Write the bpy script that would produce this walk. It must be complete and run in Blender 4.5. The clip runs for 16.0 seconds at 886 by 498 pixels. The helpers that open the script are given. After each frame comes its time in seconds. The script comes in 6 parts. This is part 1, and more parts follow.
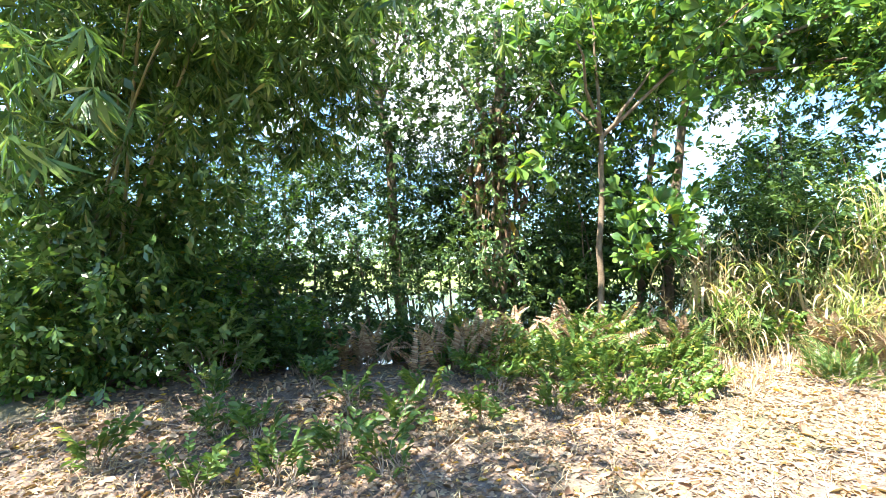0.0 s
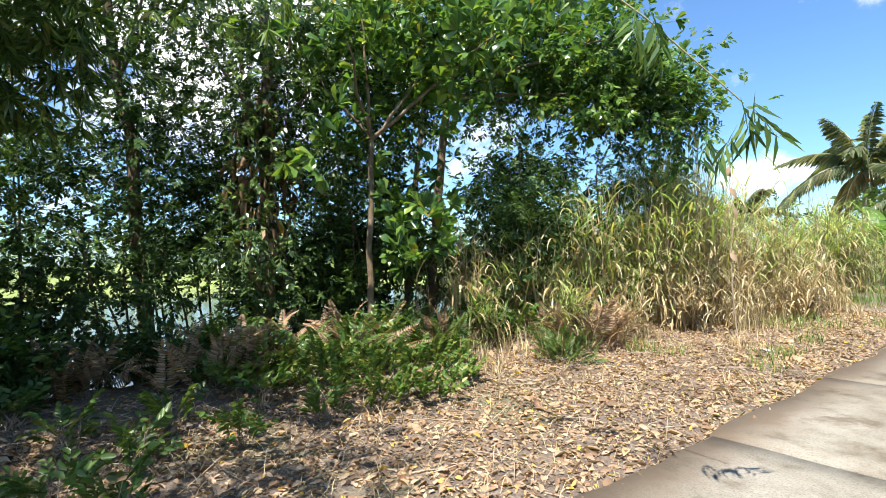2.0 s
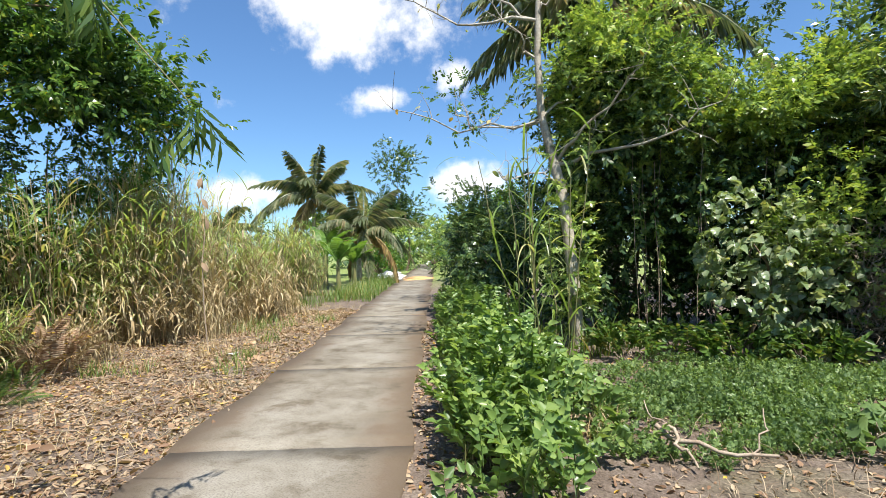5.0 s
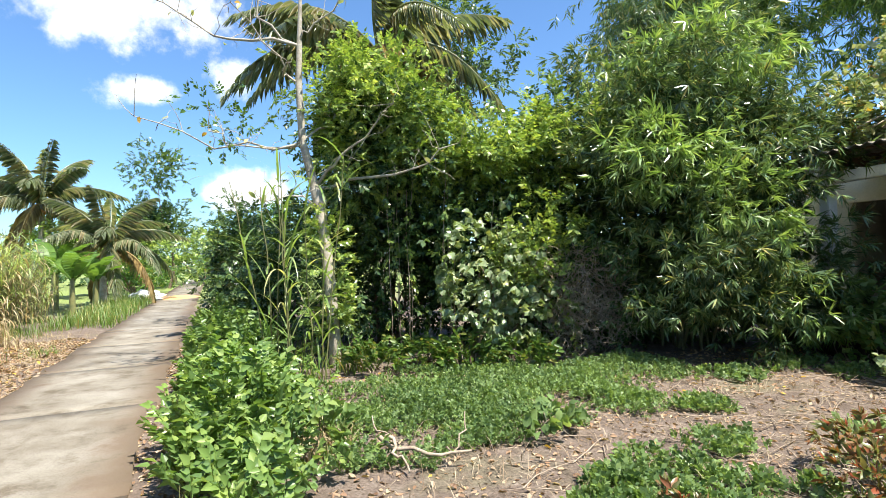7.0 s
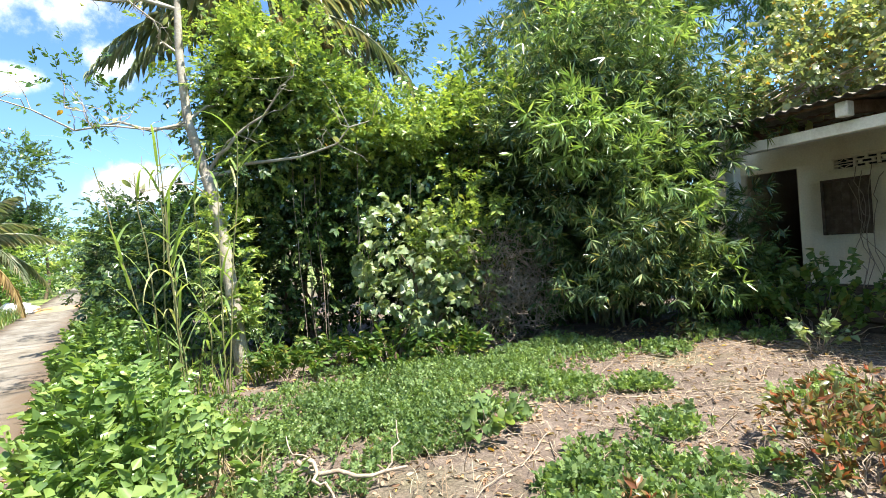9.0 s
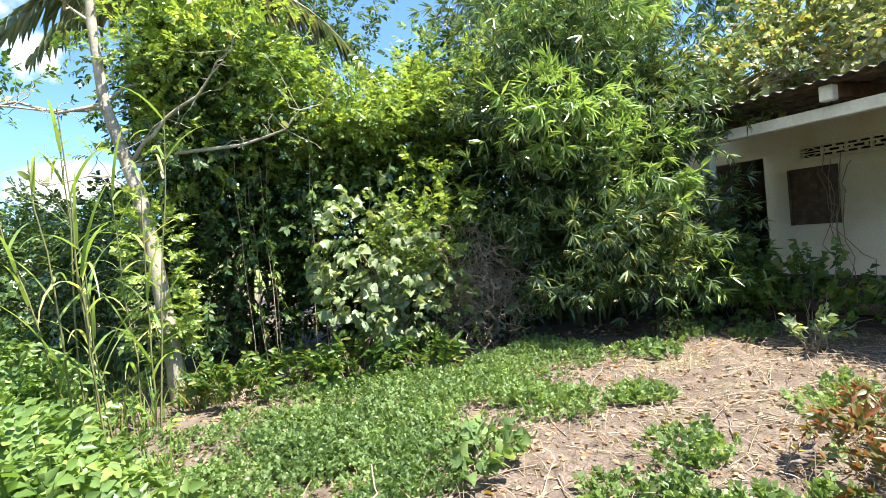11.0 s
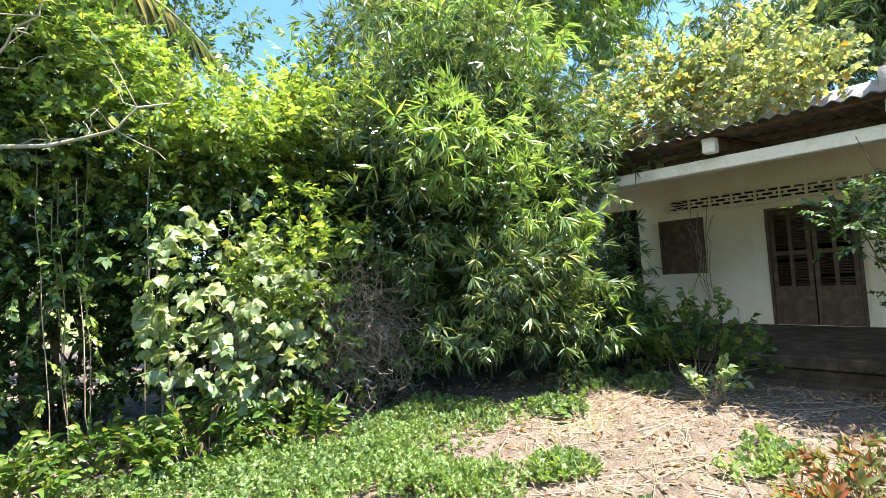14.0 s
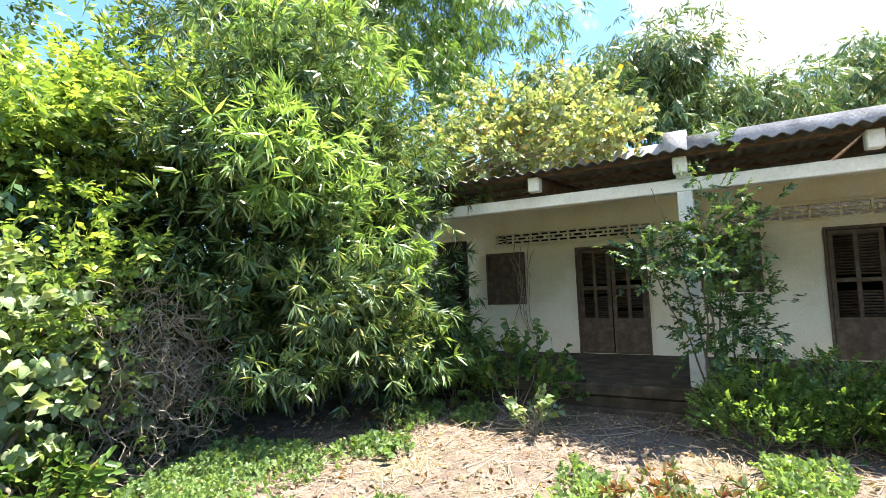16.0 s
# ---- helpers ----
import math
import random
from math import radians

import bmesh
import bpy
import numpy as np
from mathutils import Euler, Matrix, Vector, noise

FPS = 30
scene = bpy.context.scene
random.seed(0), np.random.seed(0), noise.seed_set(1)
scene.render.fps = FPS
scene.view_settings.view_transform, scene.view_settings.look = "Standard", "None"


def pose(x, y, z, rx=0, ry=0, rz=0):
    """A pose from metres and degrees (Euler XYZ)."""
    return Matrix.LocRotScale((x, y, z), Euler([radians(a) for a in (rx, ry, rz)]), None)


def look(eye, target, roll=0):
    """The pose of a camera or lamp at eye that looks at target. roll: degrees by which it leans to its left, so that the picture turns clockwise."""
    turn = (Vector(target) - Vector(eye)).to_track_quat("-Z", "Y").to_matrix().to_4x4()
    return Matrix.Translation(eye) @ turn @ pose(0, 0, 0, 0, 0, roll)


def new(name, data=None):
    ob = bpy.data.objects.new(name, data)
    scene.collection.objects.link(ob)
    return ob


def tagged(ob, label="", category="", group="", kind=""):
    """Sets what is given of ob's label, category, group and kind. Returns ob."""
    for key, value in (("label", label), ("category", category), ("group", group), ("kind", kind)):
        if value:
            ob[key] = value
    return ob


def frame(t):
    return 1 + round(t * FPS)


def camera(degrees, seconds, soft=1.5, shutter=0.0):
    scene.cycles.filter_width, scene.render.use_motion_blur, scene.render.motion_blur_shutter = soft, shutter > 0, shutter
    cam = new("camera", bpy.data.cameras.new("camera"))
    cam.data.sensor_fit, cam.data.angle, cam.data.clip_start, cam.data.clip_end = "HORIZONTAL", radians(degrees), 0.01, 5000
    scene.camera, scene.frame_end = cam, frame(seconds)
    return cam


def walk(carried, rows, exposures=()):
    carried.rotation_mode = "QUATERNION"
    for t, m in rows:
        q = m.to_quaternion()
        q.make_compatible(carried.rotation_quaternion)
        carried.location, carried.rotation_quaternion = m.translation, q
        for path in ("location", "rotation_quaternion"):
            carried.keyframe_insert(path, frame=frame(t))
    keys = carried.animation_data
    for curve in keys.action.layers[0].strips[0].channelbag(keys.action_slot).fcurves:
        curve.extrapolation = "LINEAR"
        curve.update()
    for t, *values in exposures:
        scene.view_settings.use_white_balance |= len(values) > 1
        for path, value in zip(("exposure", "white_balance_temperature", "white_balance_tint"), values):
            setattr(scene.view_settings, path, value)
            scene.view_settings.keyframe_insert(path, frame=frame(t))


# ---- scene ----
# The eye walks beside a narrow concrete path: x is across the yard towards the house, y along the house front.
cam = camera(81.5, 16.0, 0.45)
PATH = [
    (0, (0.803, -0.072, 1.674), (-1.197, -0.042, 1.71), -1.4),
    (0.5, (0.779, -0.036, 1.684), (-1.214, 0.126, 1.736), -1.4),
    (1, (0.757, -0.008, 1.691), (-1.206, 0.373, 1.739), -1.4),
    (1.5, (0.727, 0.008, 1.692), (-1.173, 0.633, 1.726), -1.6),
    (2, (0.668, 0.019, 1.673), (-1.135, 0.884, 1.69), -1.7),
    (2.5, (0.63, 0.068, 1.673), (-1.04, 1.168, 1.664), -2.0),
    (3, (0.593, 0.137, 1.636), (-0.902, 1.464, 1.604), -2.1),
    (3.5, (0.608, 0.211, 1.629), (-0.671, 1.749, 1.572), -1.8),
    (4, (0.619, 0.263, 1.615), (-0.41, 1.977, 1.553), -1.4),
    (4.5, (0.65, 0.29, 1.611), (-0.092, 2.147, 1.585), -1.1),
    (5, (0.69, 0.302, 1.616), (0.307, 2.265, 1.627), -1.5),
    (5.2, (0.712, 0.321, 1.613), (0.476, 2.307, 1.637), -1.9),
    (7.3, (1.185, 0.023, 1.762), (1.689, 1.958, 1.804), -1.7),
    (7.5, (1.199, 0.066, 1.759), (1.754, 1.987, 1.798), -2.0),
    (8, (1.182, 0.285, 1.753), (1.832, 2.176, 1.792), -2.9),
    (8.5, (1.158, 0.494, 1.762), (1.87, 2.363, 1.783), -3.8),
    (9, (1.233, 0.686, 1.72), (1.983, 2.54, 1.702), -4.4),
    (9.2, (1.29, 0.782, 1.713), (2.054, 2.63, 1.688), -4.6),
    (11.3, (1.383, 1.605, 1.761), (2.31, 3.376, 1.708), -5.5),
    (11.5, (1.421, 1.66, 1.764), (2.347, 3.431, 1.702), -5.5),
    (12, (1.542, 1.876, 1.743), (2.494, 3.634, 1.674), -5.2),
    (12.5, (1.64, 2.02, 1.743), (2.659, 3.74, 1.697), -4.5),
    (13, (1.665, 2.24, 1.722), (2.797, 3.889, 1.728), -3.6),
    (13.5, (1.7, 2.436, 1.721), (2.949, 3.997, 1.775), -3.7),
    (14, (1.751, 2.511, 1.715), (3.088, 3.996, 1.799), -4.0),
    (14.5, (1.879, 2.622, 1.715), (3.313, 4.011, 1.832), -3.8),
    (15, (2.016, 2.653, 1.732), (3.567, 3.908, 1.872), -3.4),
    (15.5, (2.075, 2.683, 1.728), (3.741, 3.781, 1.869), -2.8),
    (16, (2.089, 2.741, 1.739), (3.825, 3.724, 1.886), -2.2),
]
walk(cam, [(t, look(eye, target, roll)) for t, eye, target, roll in PATH],
     exposures=[(0, 2.7, 6500, 10), (0.9, 2.85, 6500, 10), (1.2, 2.65, 6500, 10), (1.6, 1.68, 6500, 10), (2.0, 1.32, 6500, 10), (2.6, 1.12, 6500, 10), (3.5, 0.84, 6500, 10), (5.2, 0.93, 6500, 10), (7.3, 1.38, 6600, 10), (9.2, 1.63, 6600, 10), (13.0, 2.0, 6700, 10), (16, 2.32, 6700, 10)])

# ---- world and sun ----
SUN_EL, SUN_AZ = radians(64), radians(138)     # azimuth clockwise from +y
sun_way = Vector((math.sin(SUN_AZ) * math.cos(SUN_EL), math.cos(SUN_AZ) * math.cos(SUN_EL), math.sin(SUN_EL)))
sun = new("sun", bpy.data.lights.new("sun", "SUN"))
sun.data.energy, sun.data.angle, sun.data.color = 5.0, radians(0.55), (1.0, 0.95, 0.86)
sun.matrix_world = look(sun_way * 60, (0, 0, 0))

world = bpy.data.worlds.new("world")
scene.world = world
world.use_nodes = True
wn, wl = world.node_tree.nodes, world.node_tree.links
wn.clear()


def wmath(op, a, b=None, c=None):
    n = wn.new("ShaderNodeMath")
    n.operation = op
    for i, v in enumerate((a, b, c)):
        if v is None:
            continue
        if isinstance(v, (int, float)):
            n.inputs[i].default_value = v
        else:
            wl.new(v, n.inputs[i])
    return n.outputs[0]


sky = wn.new("ShaderNodeTexSky")
sky.sky_type, sky.sun_disc = "NISHITA", False
sky.sun_elevation, sky.sun_rotation = SUN_EL, SUN_AZ
sky.air_density, sky.dust_density, sky.ozone_density = 1.0, 0.6, 2.0
coord = wn.new("ShaderNodeTexCoord")
sep = wn.new("ShaderNodeSeparateXYZ")
wl.new(coord.outputs["Generated"], sep.inputs[0])
az = wmath("ARCTAN2", sep.outputs[0], sep.outputs[1])
el = wmath("ARCSINE", sep.outputs[2])
puff = wn.new("ShaderNodeTexNoise")
puff.inputs["Scale"].default_value, puff.inputs["Detail"].default_value = 9.0, 8.0
puff.inputs["Roughness"].default_value = 0.62
wl.new(coord.outputs["Generated"], puff.inputs["Vector"])
bumpy = wmath("MULTIPLY", wmath("SUBTRACT", puff.outputs["Fac"], 0.5), 3.2)
cover = None
# clouds: azimuth, elevation, half width, half height in degrees
for ca, ce, wa, we in ((-20.5, 24.5, 11.5, 5), (-17.8, 16.6, 3.8, 1.6), (-9.0, 18.6, 2.8, 2.2), (-8.3, 7.3, 4.5, 2.0),
                       (-33, 6.5, 4, 2), (97, 24, 17, 10), (52, 27, 5, 4), (-88, 30, 38, 20), (40, 33, 5, 3), (75, 32, 9, 3)):
    dx = wmath("DIVIDE", wmath("SUBTRACT", az, radians(ca)), radians(wa))
    dy = wmath("DIVIDE", wmath("SUBTRACT", el, radians(ce)), radians(we))
    d = wmath("SQRT", wmath("ADD", wmath("MULTIPLY", dx, dx), wmath("MULTIPLY", dy, dy)))
    f = wmath("SUBTRACT", 1.15, wmath("SUBTRACT", d, bumpy))
    cover = f if cover is None else wmath("MAXIMUM", cover, f)
soft_edge = wn.new("ShaderNodeMapRange")
soft_edge.interpolation_type = "SMOOTHSTEP"
soft_edge.inputs["From Min"].default_value, soft_edge.inputs["From Max"].default_value = 0.0, 0.9
wl.new(cover, soft_edge.inputs["Value"])
sky_bg, cloud_bg, sky_mix, wout = (wn.new(k) for k in ("ShaderNodeBackground", "ShaderNodeBackground", "ShaderNodeMixShader", "ShaderNodeOutputWorld"))
sky_bg.inputs["Strength"].default_value = 0.084
tint = wn.new("ShaderNodeMix")
tint.data_type, tint.blend_type = "RGBA", "MULTIPLY"
tint.inputs[0].default_value = 1.0
tint.inputs[7].default_value = (0.72, 0.98, 1.2, 1)
wl.new(sky.outputs[0], tint.inputs[6])
wl.new(tint.outputs[2], sky_bg.inputs["Color"])
cloud_bg.inputs["Color"].default_value = (1.0, 1.0, 1.0, 1)
cloud_bg.inputs["Strength"].default_value = 0.72
wl.new(soft_edge.outputs[0], sky_mix.inputs[0])
wl.new(sky_bg.outputs[0], sky_mix.inputs[1])
wl.new(cloud_bg.outputs[0], sky_mix.inputs[2])
wl.new(sky_mix.outputs[0], wout.inputs[0])

# ---- materials ----


def shader(name):
    m = bpy.data.materials.new(name)
    m.use_nodes = True
    nt = m.node_tree
    b = nt.nodes["Principled BSDF"]
    return m, nt.nodes, nt.links, b


def ramp(nodes, stops):
    r = nodes.new("ShaderNodeValToRGB")
    els = r.color_ramp.elements
    while len(els) < len(stops):
        els.new(0.5)
    for e, (p, c) in zip(els, stops):
        e.position, e.color = p, (*c, 1)
    return r


def noise_tex(nodes, links, scale, detail=6.0, rough=0.6, coords="Object"):
    t = nodes.new("ShaderNodeTexCoord")
    n = nodes.new("ShaderNodeTexNoise")
    n.inputs["Scale"].default_value, n.inputs["Detail"].default_value, n.inputs["Roughness"].default_value = scale, detail, rough
    links.new(t.outputs[coords], n.inputs["Vector"])
    return n


def mixed(nodes, links, fac, a, b, blend="MIX"):
    m = nodes.new("ShaderNodeMix")
    m.data_type, m.blend_type = "RGBA", blend
    for sock, v in ((m.inputs[0], fac), (m.inputs[6], a), (m.inputs[7], b)):
        if isinstance(v, (int, float)):
            sock.default_value = v
        elif isinstance(v, tuple):
            sock.default_value = (*v, 1)
        else:
            links.new(v, sock)
    return m.outputs[2]


def rough_mat(name, stops, scale=6.0, rough=0.85, bump=0.3, fine=60.0, metal=0.0, spread=0.25, coords="Object"):
    """A matt surface: colour stops over a coarse noise, a fine grain on top, bump from both."""
    m, n, l, b = shader(name)
    big, small = noise_tex(n, l, scale, coords=coords), noise_tex(n, l, fine, 4, coords=coords)
    r = ramp(n, stops)
    l.new(big.outputs["Fac"], r.inputs[0])
    g = ramp(n, [(0.3, (1 - spread,) * 3), (0.7, (1 + spread * 0.4,) * 3)])
    l.new(small.outputs["Fac"], g.inputs[0])
    l.new(mixed(n, l, 1.0, r.outputs[0], g.outputs[0], "MULTIPLY"), b.inputs["Base Color"])
    b.inputs["Roughness"].default_value, b.inputs["Metallic"].default_value = rough, metal
    b.inputs["Specular IOR Level"].default_value = 0.5 if rough < 0.7 else 0.2
    bp = n.new("ShaderNodeBump")
    bp.inputs["Strength"].default_value, bp.inputs["Distance"].default_value = bump, 0.02
    l.new(small.outputs["Fac"], bp.inputs["Height"])
    l.new(bp.outputs[0], b.inputs["Normal"])
    return m


def lively(c):
    """Sunlit foliage tones from the plain ones."""
    gain = (1.75, 1.4, 1.8) if c[1] > c[0] else (1.2, 1.18, 1.15)
    return tuple(min(0.6, a * g) for a, g in zip(c, gain))


def leaf_mat(name, stops, trans=0.3, rough=0.42, glow=1.6, spec=0.45):
    """Foliage: each leaf takes its own colour from the stops; some light passes through it."""
    m, n, l, b = shader(name)
    geo = n.new("ShaderNodeNewGeometry")
    r = ramp(n, [(p, lively(c)) for p, c in stops])
    l.new(geo.outputs["Random Per Island"], r.inputs[0])
    patch = noise_tex(n, l, 1.1, 3)
    pr = ramp(n, [(0.3, (0.68, 0.72, 0.7)), (0.7, (1.15, 1.12, 1.0))])
    l.new(patch.outputs["Fac"], pr.inputs[0])
    col = mixed(n, l, 1.0, r.outputs[0], pr.outputs[0], "MULTIPLY")
    l.new(col, b.inputs["Base Color"])
    b.inputs["Roughness"].default_value = rough - 0.1
    b.inputs["Specular IOR Level"].default_value = spec
    t = n.new("ShaderNodeBsdfTranslucent")
    l.new(mixed(n, l, 1.0, col, (glow * 1.1, glow * 1.1, glow * 0.5), "MULTIPLY"), t.inputs["Color"])
    mx, out = n.new("ShaderNodeMixShader"), n["Material Output"]
    mx.inputs[0].default_value = trans
    l.new(b.outputs[0], mx.inputs[1])
    l.new(t.outputs[0], mx.inputs[2])
    l.new(mx.outputs[0], out.inputs["Surface"])
    return m


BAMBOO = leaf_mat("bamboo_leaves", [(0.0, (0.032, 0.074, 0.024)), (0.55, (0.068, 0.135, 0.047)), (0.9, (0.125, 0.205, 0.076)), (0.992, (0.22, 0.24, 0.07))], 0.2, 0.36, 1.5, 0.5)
# darker copy of the bamboo leaves, with shade put into the tones
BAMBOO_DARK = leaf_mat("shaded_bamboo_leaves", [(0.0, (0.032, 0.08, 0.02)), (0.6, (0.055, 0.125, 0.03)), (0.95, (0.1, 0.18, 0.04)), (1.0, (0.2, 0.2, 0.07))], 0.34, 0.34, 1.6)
# lit copy of the bamboo leaves: sun is put into the lighter colour
SUNLIT_BAMBOO = leaf_mat("sunlit_bamboo_leaves", [(0.0, (0.085, 0.18, 0.045)), (0.6, (0.135, 0.255, 0.065)), (0.95, (0.2, 0.32, 0.1))], 0.3, 0.38, 1.5, 0.5)
BROAD = leaf_mat("broad_leaves", [(0.0, (0.03, 0.08, 0.018)), (0.6, (0.055, 0.14, 0.028)), (0.95, (0.11, 0.2, 0.036)), (0.99, (0.24, 0.22, 0.03))], 0.34, 0.33, 1.6)
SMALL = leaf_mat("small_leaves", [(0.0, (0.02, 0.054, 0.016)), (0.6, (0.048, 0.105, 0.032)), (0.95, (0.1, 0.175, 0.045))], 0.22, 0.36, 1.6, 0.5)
# dark leaf copy for cores and banks: shade is put into its colour
SHADE = leaf_mat("shade_toned_leaves", [(0.0, (0.015, 0.04, 0.011)), (0.6, (0.03, 0.074, 0.019)), (0.95, (0.062, 0.122, 0.028))], 0.25, 0.5, 1.5, 0.2)
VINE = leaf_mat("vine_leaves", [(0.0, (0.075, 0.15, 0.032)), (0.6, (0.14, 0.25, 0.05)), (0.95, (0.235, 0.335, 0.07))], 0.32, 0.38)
WEED = leaf_mat("weed_leaves", [(0.0, (0.056, 0.12, 0.03)), (0.6, (0.092, 0.185, 0.042)), (0.95, (0.15, 0.25, 0.06))], 0.34, 0.42, 1.7, 0.45)
COVER = leaf_mat("ground_cover_leaves", [(0.0, (0.06, 0.125, 0.04)), (0.6, (0.1, 0.19, 0.055)), (0.97, (0.15, 0.25, 0.075))], 0.35, 0.55, 1.6, 0.35)
PALE = leaf_mat("pale_mallow_leaves", [(0.0, (0.085, 0.155, 0.058)), (0.55, (0.145, 0.23, 0.1)), (0.93, (0.23, 0.305, 0.17)), (0.99, (0.3, 0.3, 0.06))], 0.3, 0.4)
DRYING = leaf_mat("yellowing_roof_vine_leaves", [(0.0, (0.09, 0.15, 0.05)), (0.5, (0.17, 0.25, 0.1)), (0.9, (0.25, 0.31, 0.15)), (0.975, (0.36, 0.22, 0.04))], 0.3, 0.42)
REED = leaf_mat("reed_blades", [(0.0, (0.12, 0.215, 0.055)), (0.5, (0.185, 0.3, 0.085)), (0.8, (0.25, 0.33, 0.13)), (0.96, (0.36, 0.29, 0.14))], 0.35, 0.5)
GRASS = leaf_mat("green_grass_blades", [(0.0, (0.05, 0.115, 0.02)), (0.7, (0.09, 0.18, 0.035)), (0.96, (0.2, 0.21, 0.07))], 0.35, 0.5)
CANE = leaf_mat("cane_blades", [(0.0, (0.10, 0.19, 0.045)), (0.7, (0.16, 0.28, 0.07)), (0.95, (0.26, 0.32, 0.12))], 0.35, 0.45)
STRAW = leaf_mat("dry_grass_blades", [(0.0, (0.26, 0.19, 0.11)), (0.5, (0.38, 0.3, 0.19)), (0.9, (0.48, 0.41, 0.29))], 0.2, 0.7, 1.0, 0.2)
OLD_STRAW = leaf_mat("old_grey_stalks", [(0.0, (0.13, 0.09, 0.065)), (0.5, (0.24, 0.18, 0.135)), (0.9, (0.36, 0.3, 0.235))], 0.08, 0.8, 1.0, 0.2)
RED = leaf_mat("reddish_leaves", [(0.0, (0.08, 0.13, 0.04)), (0.4, (0.12, 0.15, 0.05)), (0.6, (0.2, 0.13, 0.06)), (0.85, (0.24, 0.10, 0.05)), (0.97, (0.34, 0.09, 0.05))], 0.3, 0.42, 1.3)
PALM = leaf_mat("palm_leaflets", [(0.0, (0.075, 0.12, 0.055)), (0.5, (0.125, 0.18, 0.085)), (0.85, (0.2, 0.23, 0.13)), (0.95, (0.3, 0.25, 0.15))], 0.3, 0.35, 1.5, 0.8)
PALM_DRY = leaf_mat("withered_palm_leaflets", [(0.0, (0.2, 0.14, 0.07)), (0.6, (0.3, 0.22, 0.10)), (1.0, (0.38, 0.3, 0.15))], 0.25, 0.6, 1.1)
BANANA = leaf_mat("banana_leaf", [(0.0, (0.05, 0.12, 0.02)), (1.0, (0.085, 0.18, 0.035))], 0.4, 0.32)
LITTER = leaf_mat("fallen_dry_leaves", [(0.0, (0.17, 0.1, 0.068)), (0.3, (0.27, 0.175, 0.122)), (0.65, (0.34, 0.245, 0.18)), (0.95, (0.42, 0.335, 0.26)), (0.99, (0.5, 0.33, 0.06))], 0.22, 0.75, 1.0, 0.25)
FERN = leaf_mat("fern_fronds", [(0.0, (0.035, 0.085, 0.018)), (0.75, (0.065, 0.14, 0.026)), (0.97, (0.15, 0.18, 0.04))], 0.35, 0.45)

BARK = rough_mat("brown_bark", [(0.3, (0.12, 0.085, 0.055)), (0.55, (0.2, 0.15, 0.10)), (0.75, (0.28, 0.24, 0.18))], 5, 0.9, 0.6, 45)
PALEBARK = rough_mat("pale_bark", [(0.3, (0.28, 0.24, 0.18)), (0.55, (0.42, 0.38, 0.31)), (0.75, (0.55, 0.51, 0.44))], 6, 0.85, 0.45, 40)
TWIG = rough_mat("dry_twigs", [(0.3, (0.28, 0.21, 0.15)), (0.7, (0.48, 0.4, 0.31))], 9, 0.9, 0.4, 50)
CULM = rough_mat("bamboo_culm", [(0.3, (0.12, 0.14, 0.05)), (0.7, (0.26, 0.24, 0.10))], 4, 0.5, 0.2, 30)
PLASTER = rough_mat("old_cream_plaster", [(0.2, (0.76, 0.63, 0.42)), (0.5, (0.88, 0.79, 0.61)), (0.75, (0.9, 0.84, 0.7))], 1.6, 0.85, 0.25, 26, spread=0.10)
WHITEWASH = rough_mat("white_painted_concrete", [(0.25, (0.62, 0.60, 0.55)), (0.5, (0.78, 0.78, 0.75)), (0.8, (0.82, 0.82, 0.80))], 2.2, 0.75, 0.2, 30, spread=0.12)
CONCRETE = rough_mat("grey_weathered_concrete", [(0.25, (0.16, 0.16, 0.17)), (0.5, (0.33, 0.33, 0.35)), (0.75, (0.48, 0.48, 0.50))], 2.5, 0.9, 0.5, 24)
PLINTH = rough_mat("mossy_dark_plinth", [(0.25, (0.035, 0.03, 0.022)), (0.5, (0.075, 0.06, 0.043)), (0.75, (0.15, 0.12, 0.09))], 4, 0.95, 0.7, 30)
ROOFING = rough_mat("weathered_fibre_cement", [(0.25, (0.10, 0.085, 0.065)), (0.5, (0.19, 0.17, 0.14)), (0.75, (0.28, 0.27, 0.24))], 3, 0.95, 0.5, 35)
WOOD = rough_mat("dark_brown_weathered_wood", [(0.25, (0.06, 0.035, 0.022)), (0.5, (0.12, 0.075, 0.048)), (0.8, (0.24, 0.175, 0.125))], 7, 0.6, 0.4, 60)
TIMBER = rough_mat("brown_roof_timber", [(0.3, (0.09, 0.055, 0.035)), (0.7, (0.2, 0.13, 0.09))], 6, 0.85, 0.4, 50)
# near-black rooms: the gloom behind the openings is put into the colour
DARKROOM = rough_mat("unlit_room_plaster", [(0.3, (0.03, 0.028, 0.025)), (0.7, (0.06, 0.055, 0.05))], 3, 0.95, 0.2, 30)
HUSK = rough_mat("orange_coconut_husk", [(0.3, (0.42, 0.16, 0.04)), (0.7, (0.6, 0.28, 0.06))], 6, 0.55, 0.2, 30)
SACK = rough_mat("white_plastic_sheet", [(0.3, (0.55, 0.55, 0.56)), (0.7, (0.8, 0.8, 0.8))], 5, 0.5, 0.4, 20)
SAND = rough_mat("orange_sand", [(0.3, (0.5, 0.29, 0.12)), (0.7, (0.62, 0.40, 0.19))], 4, 0.95, 0.5, 40)

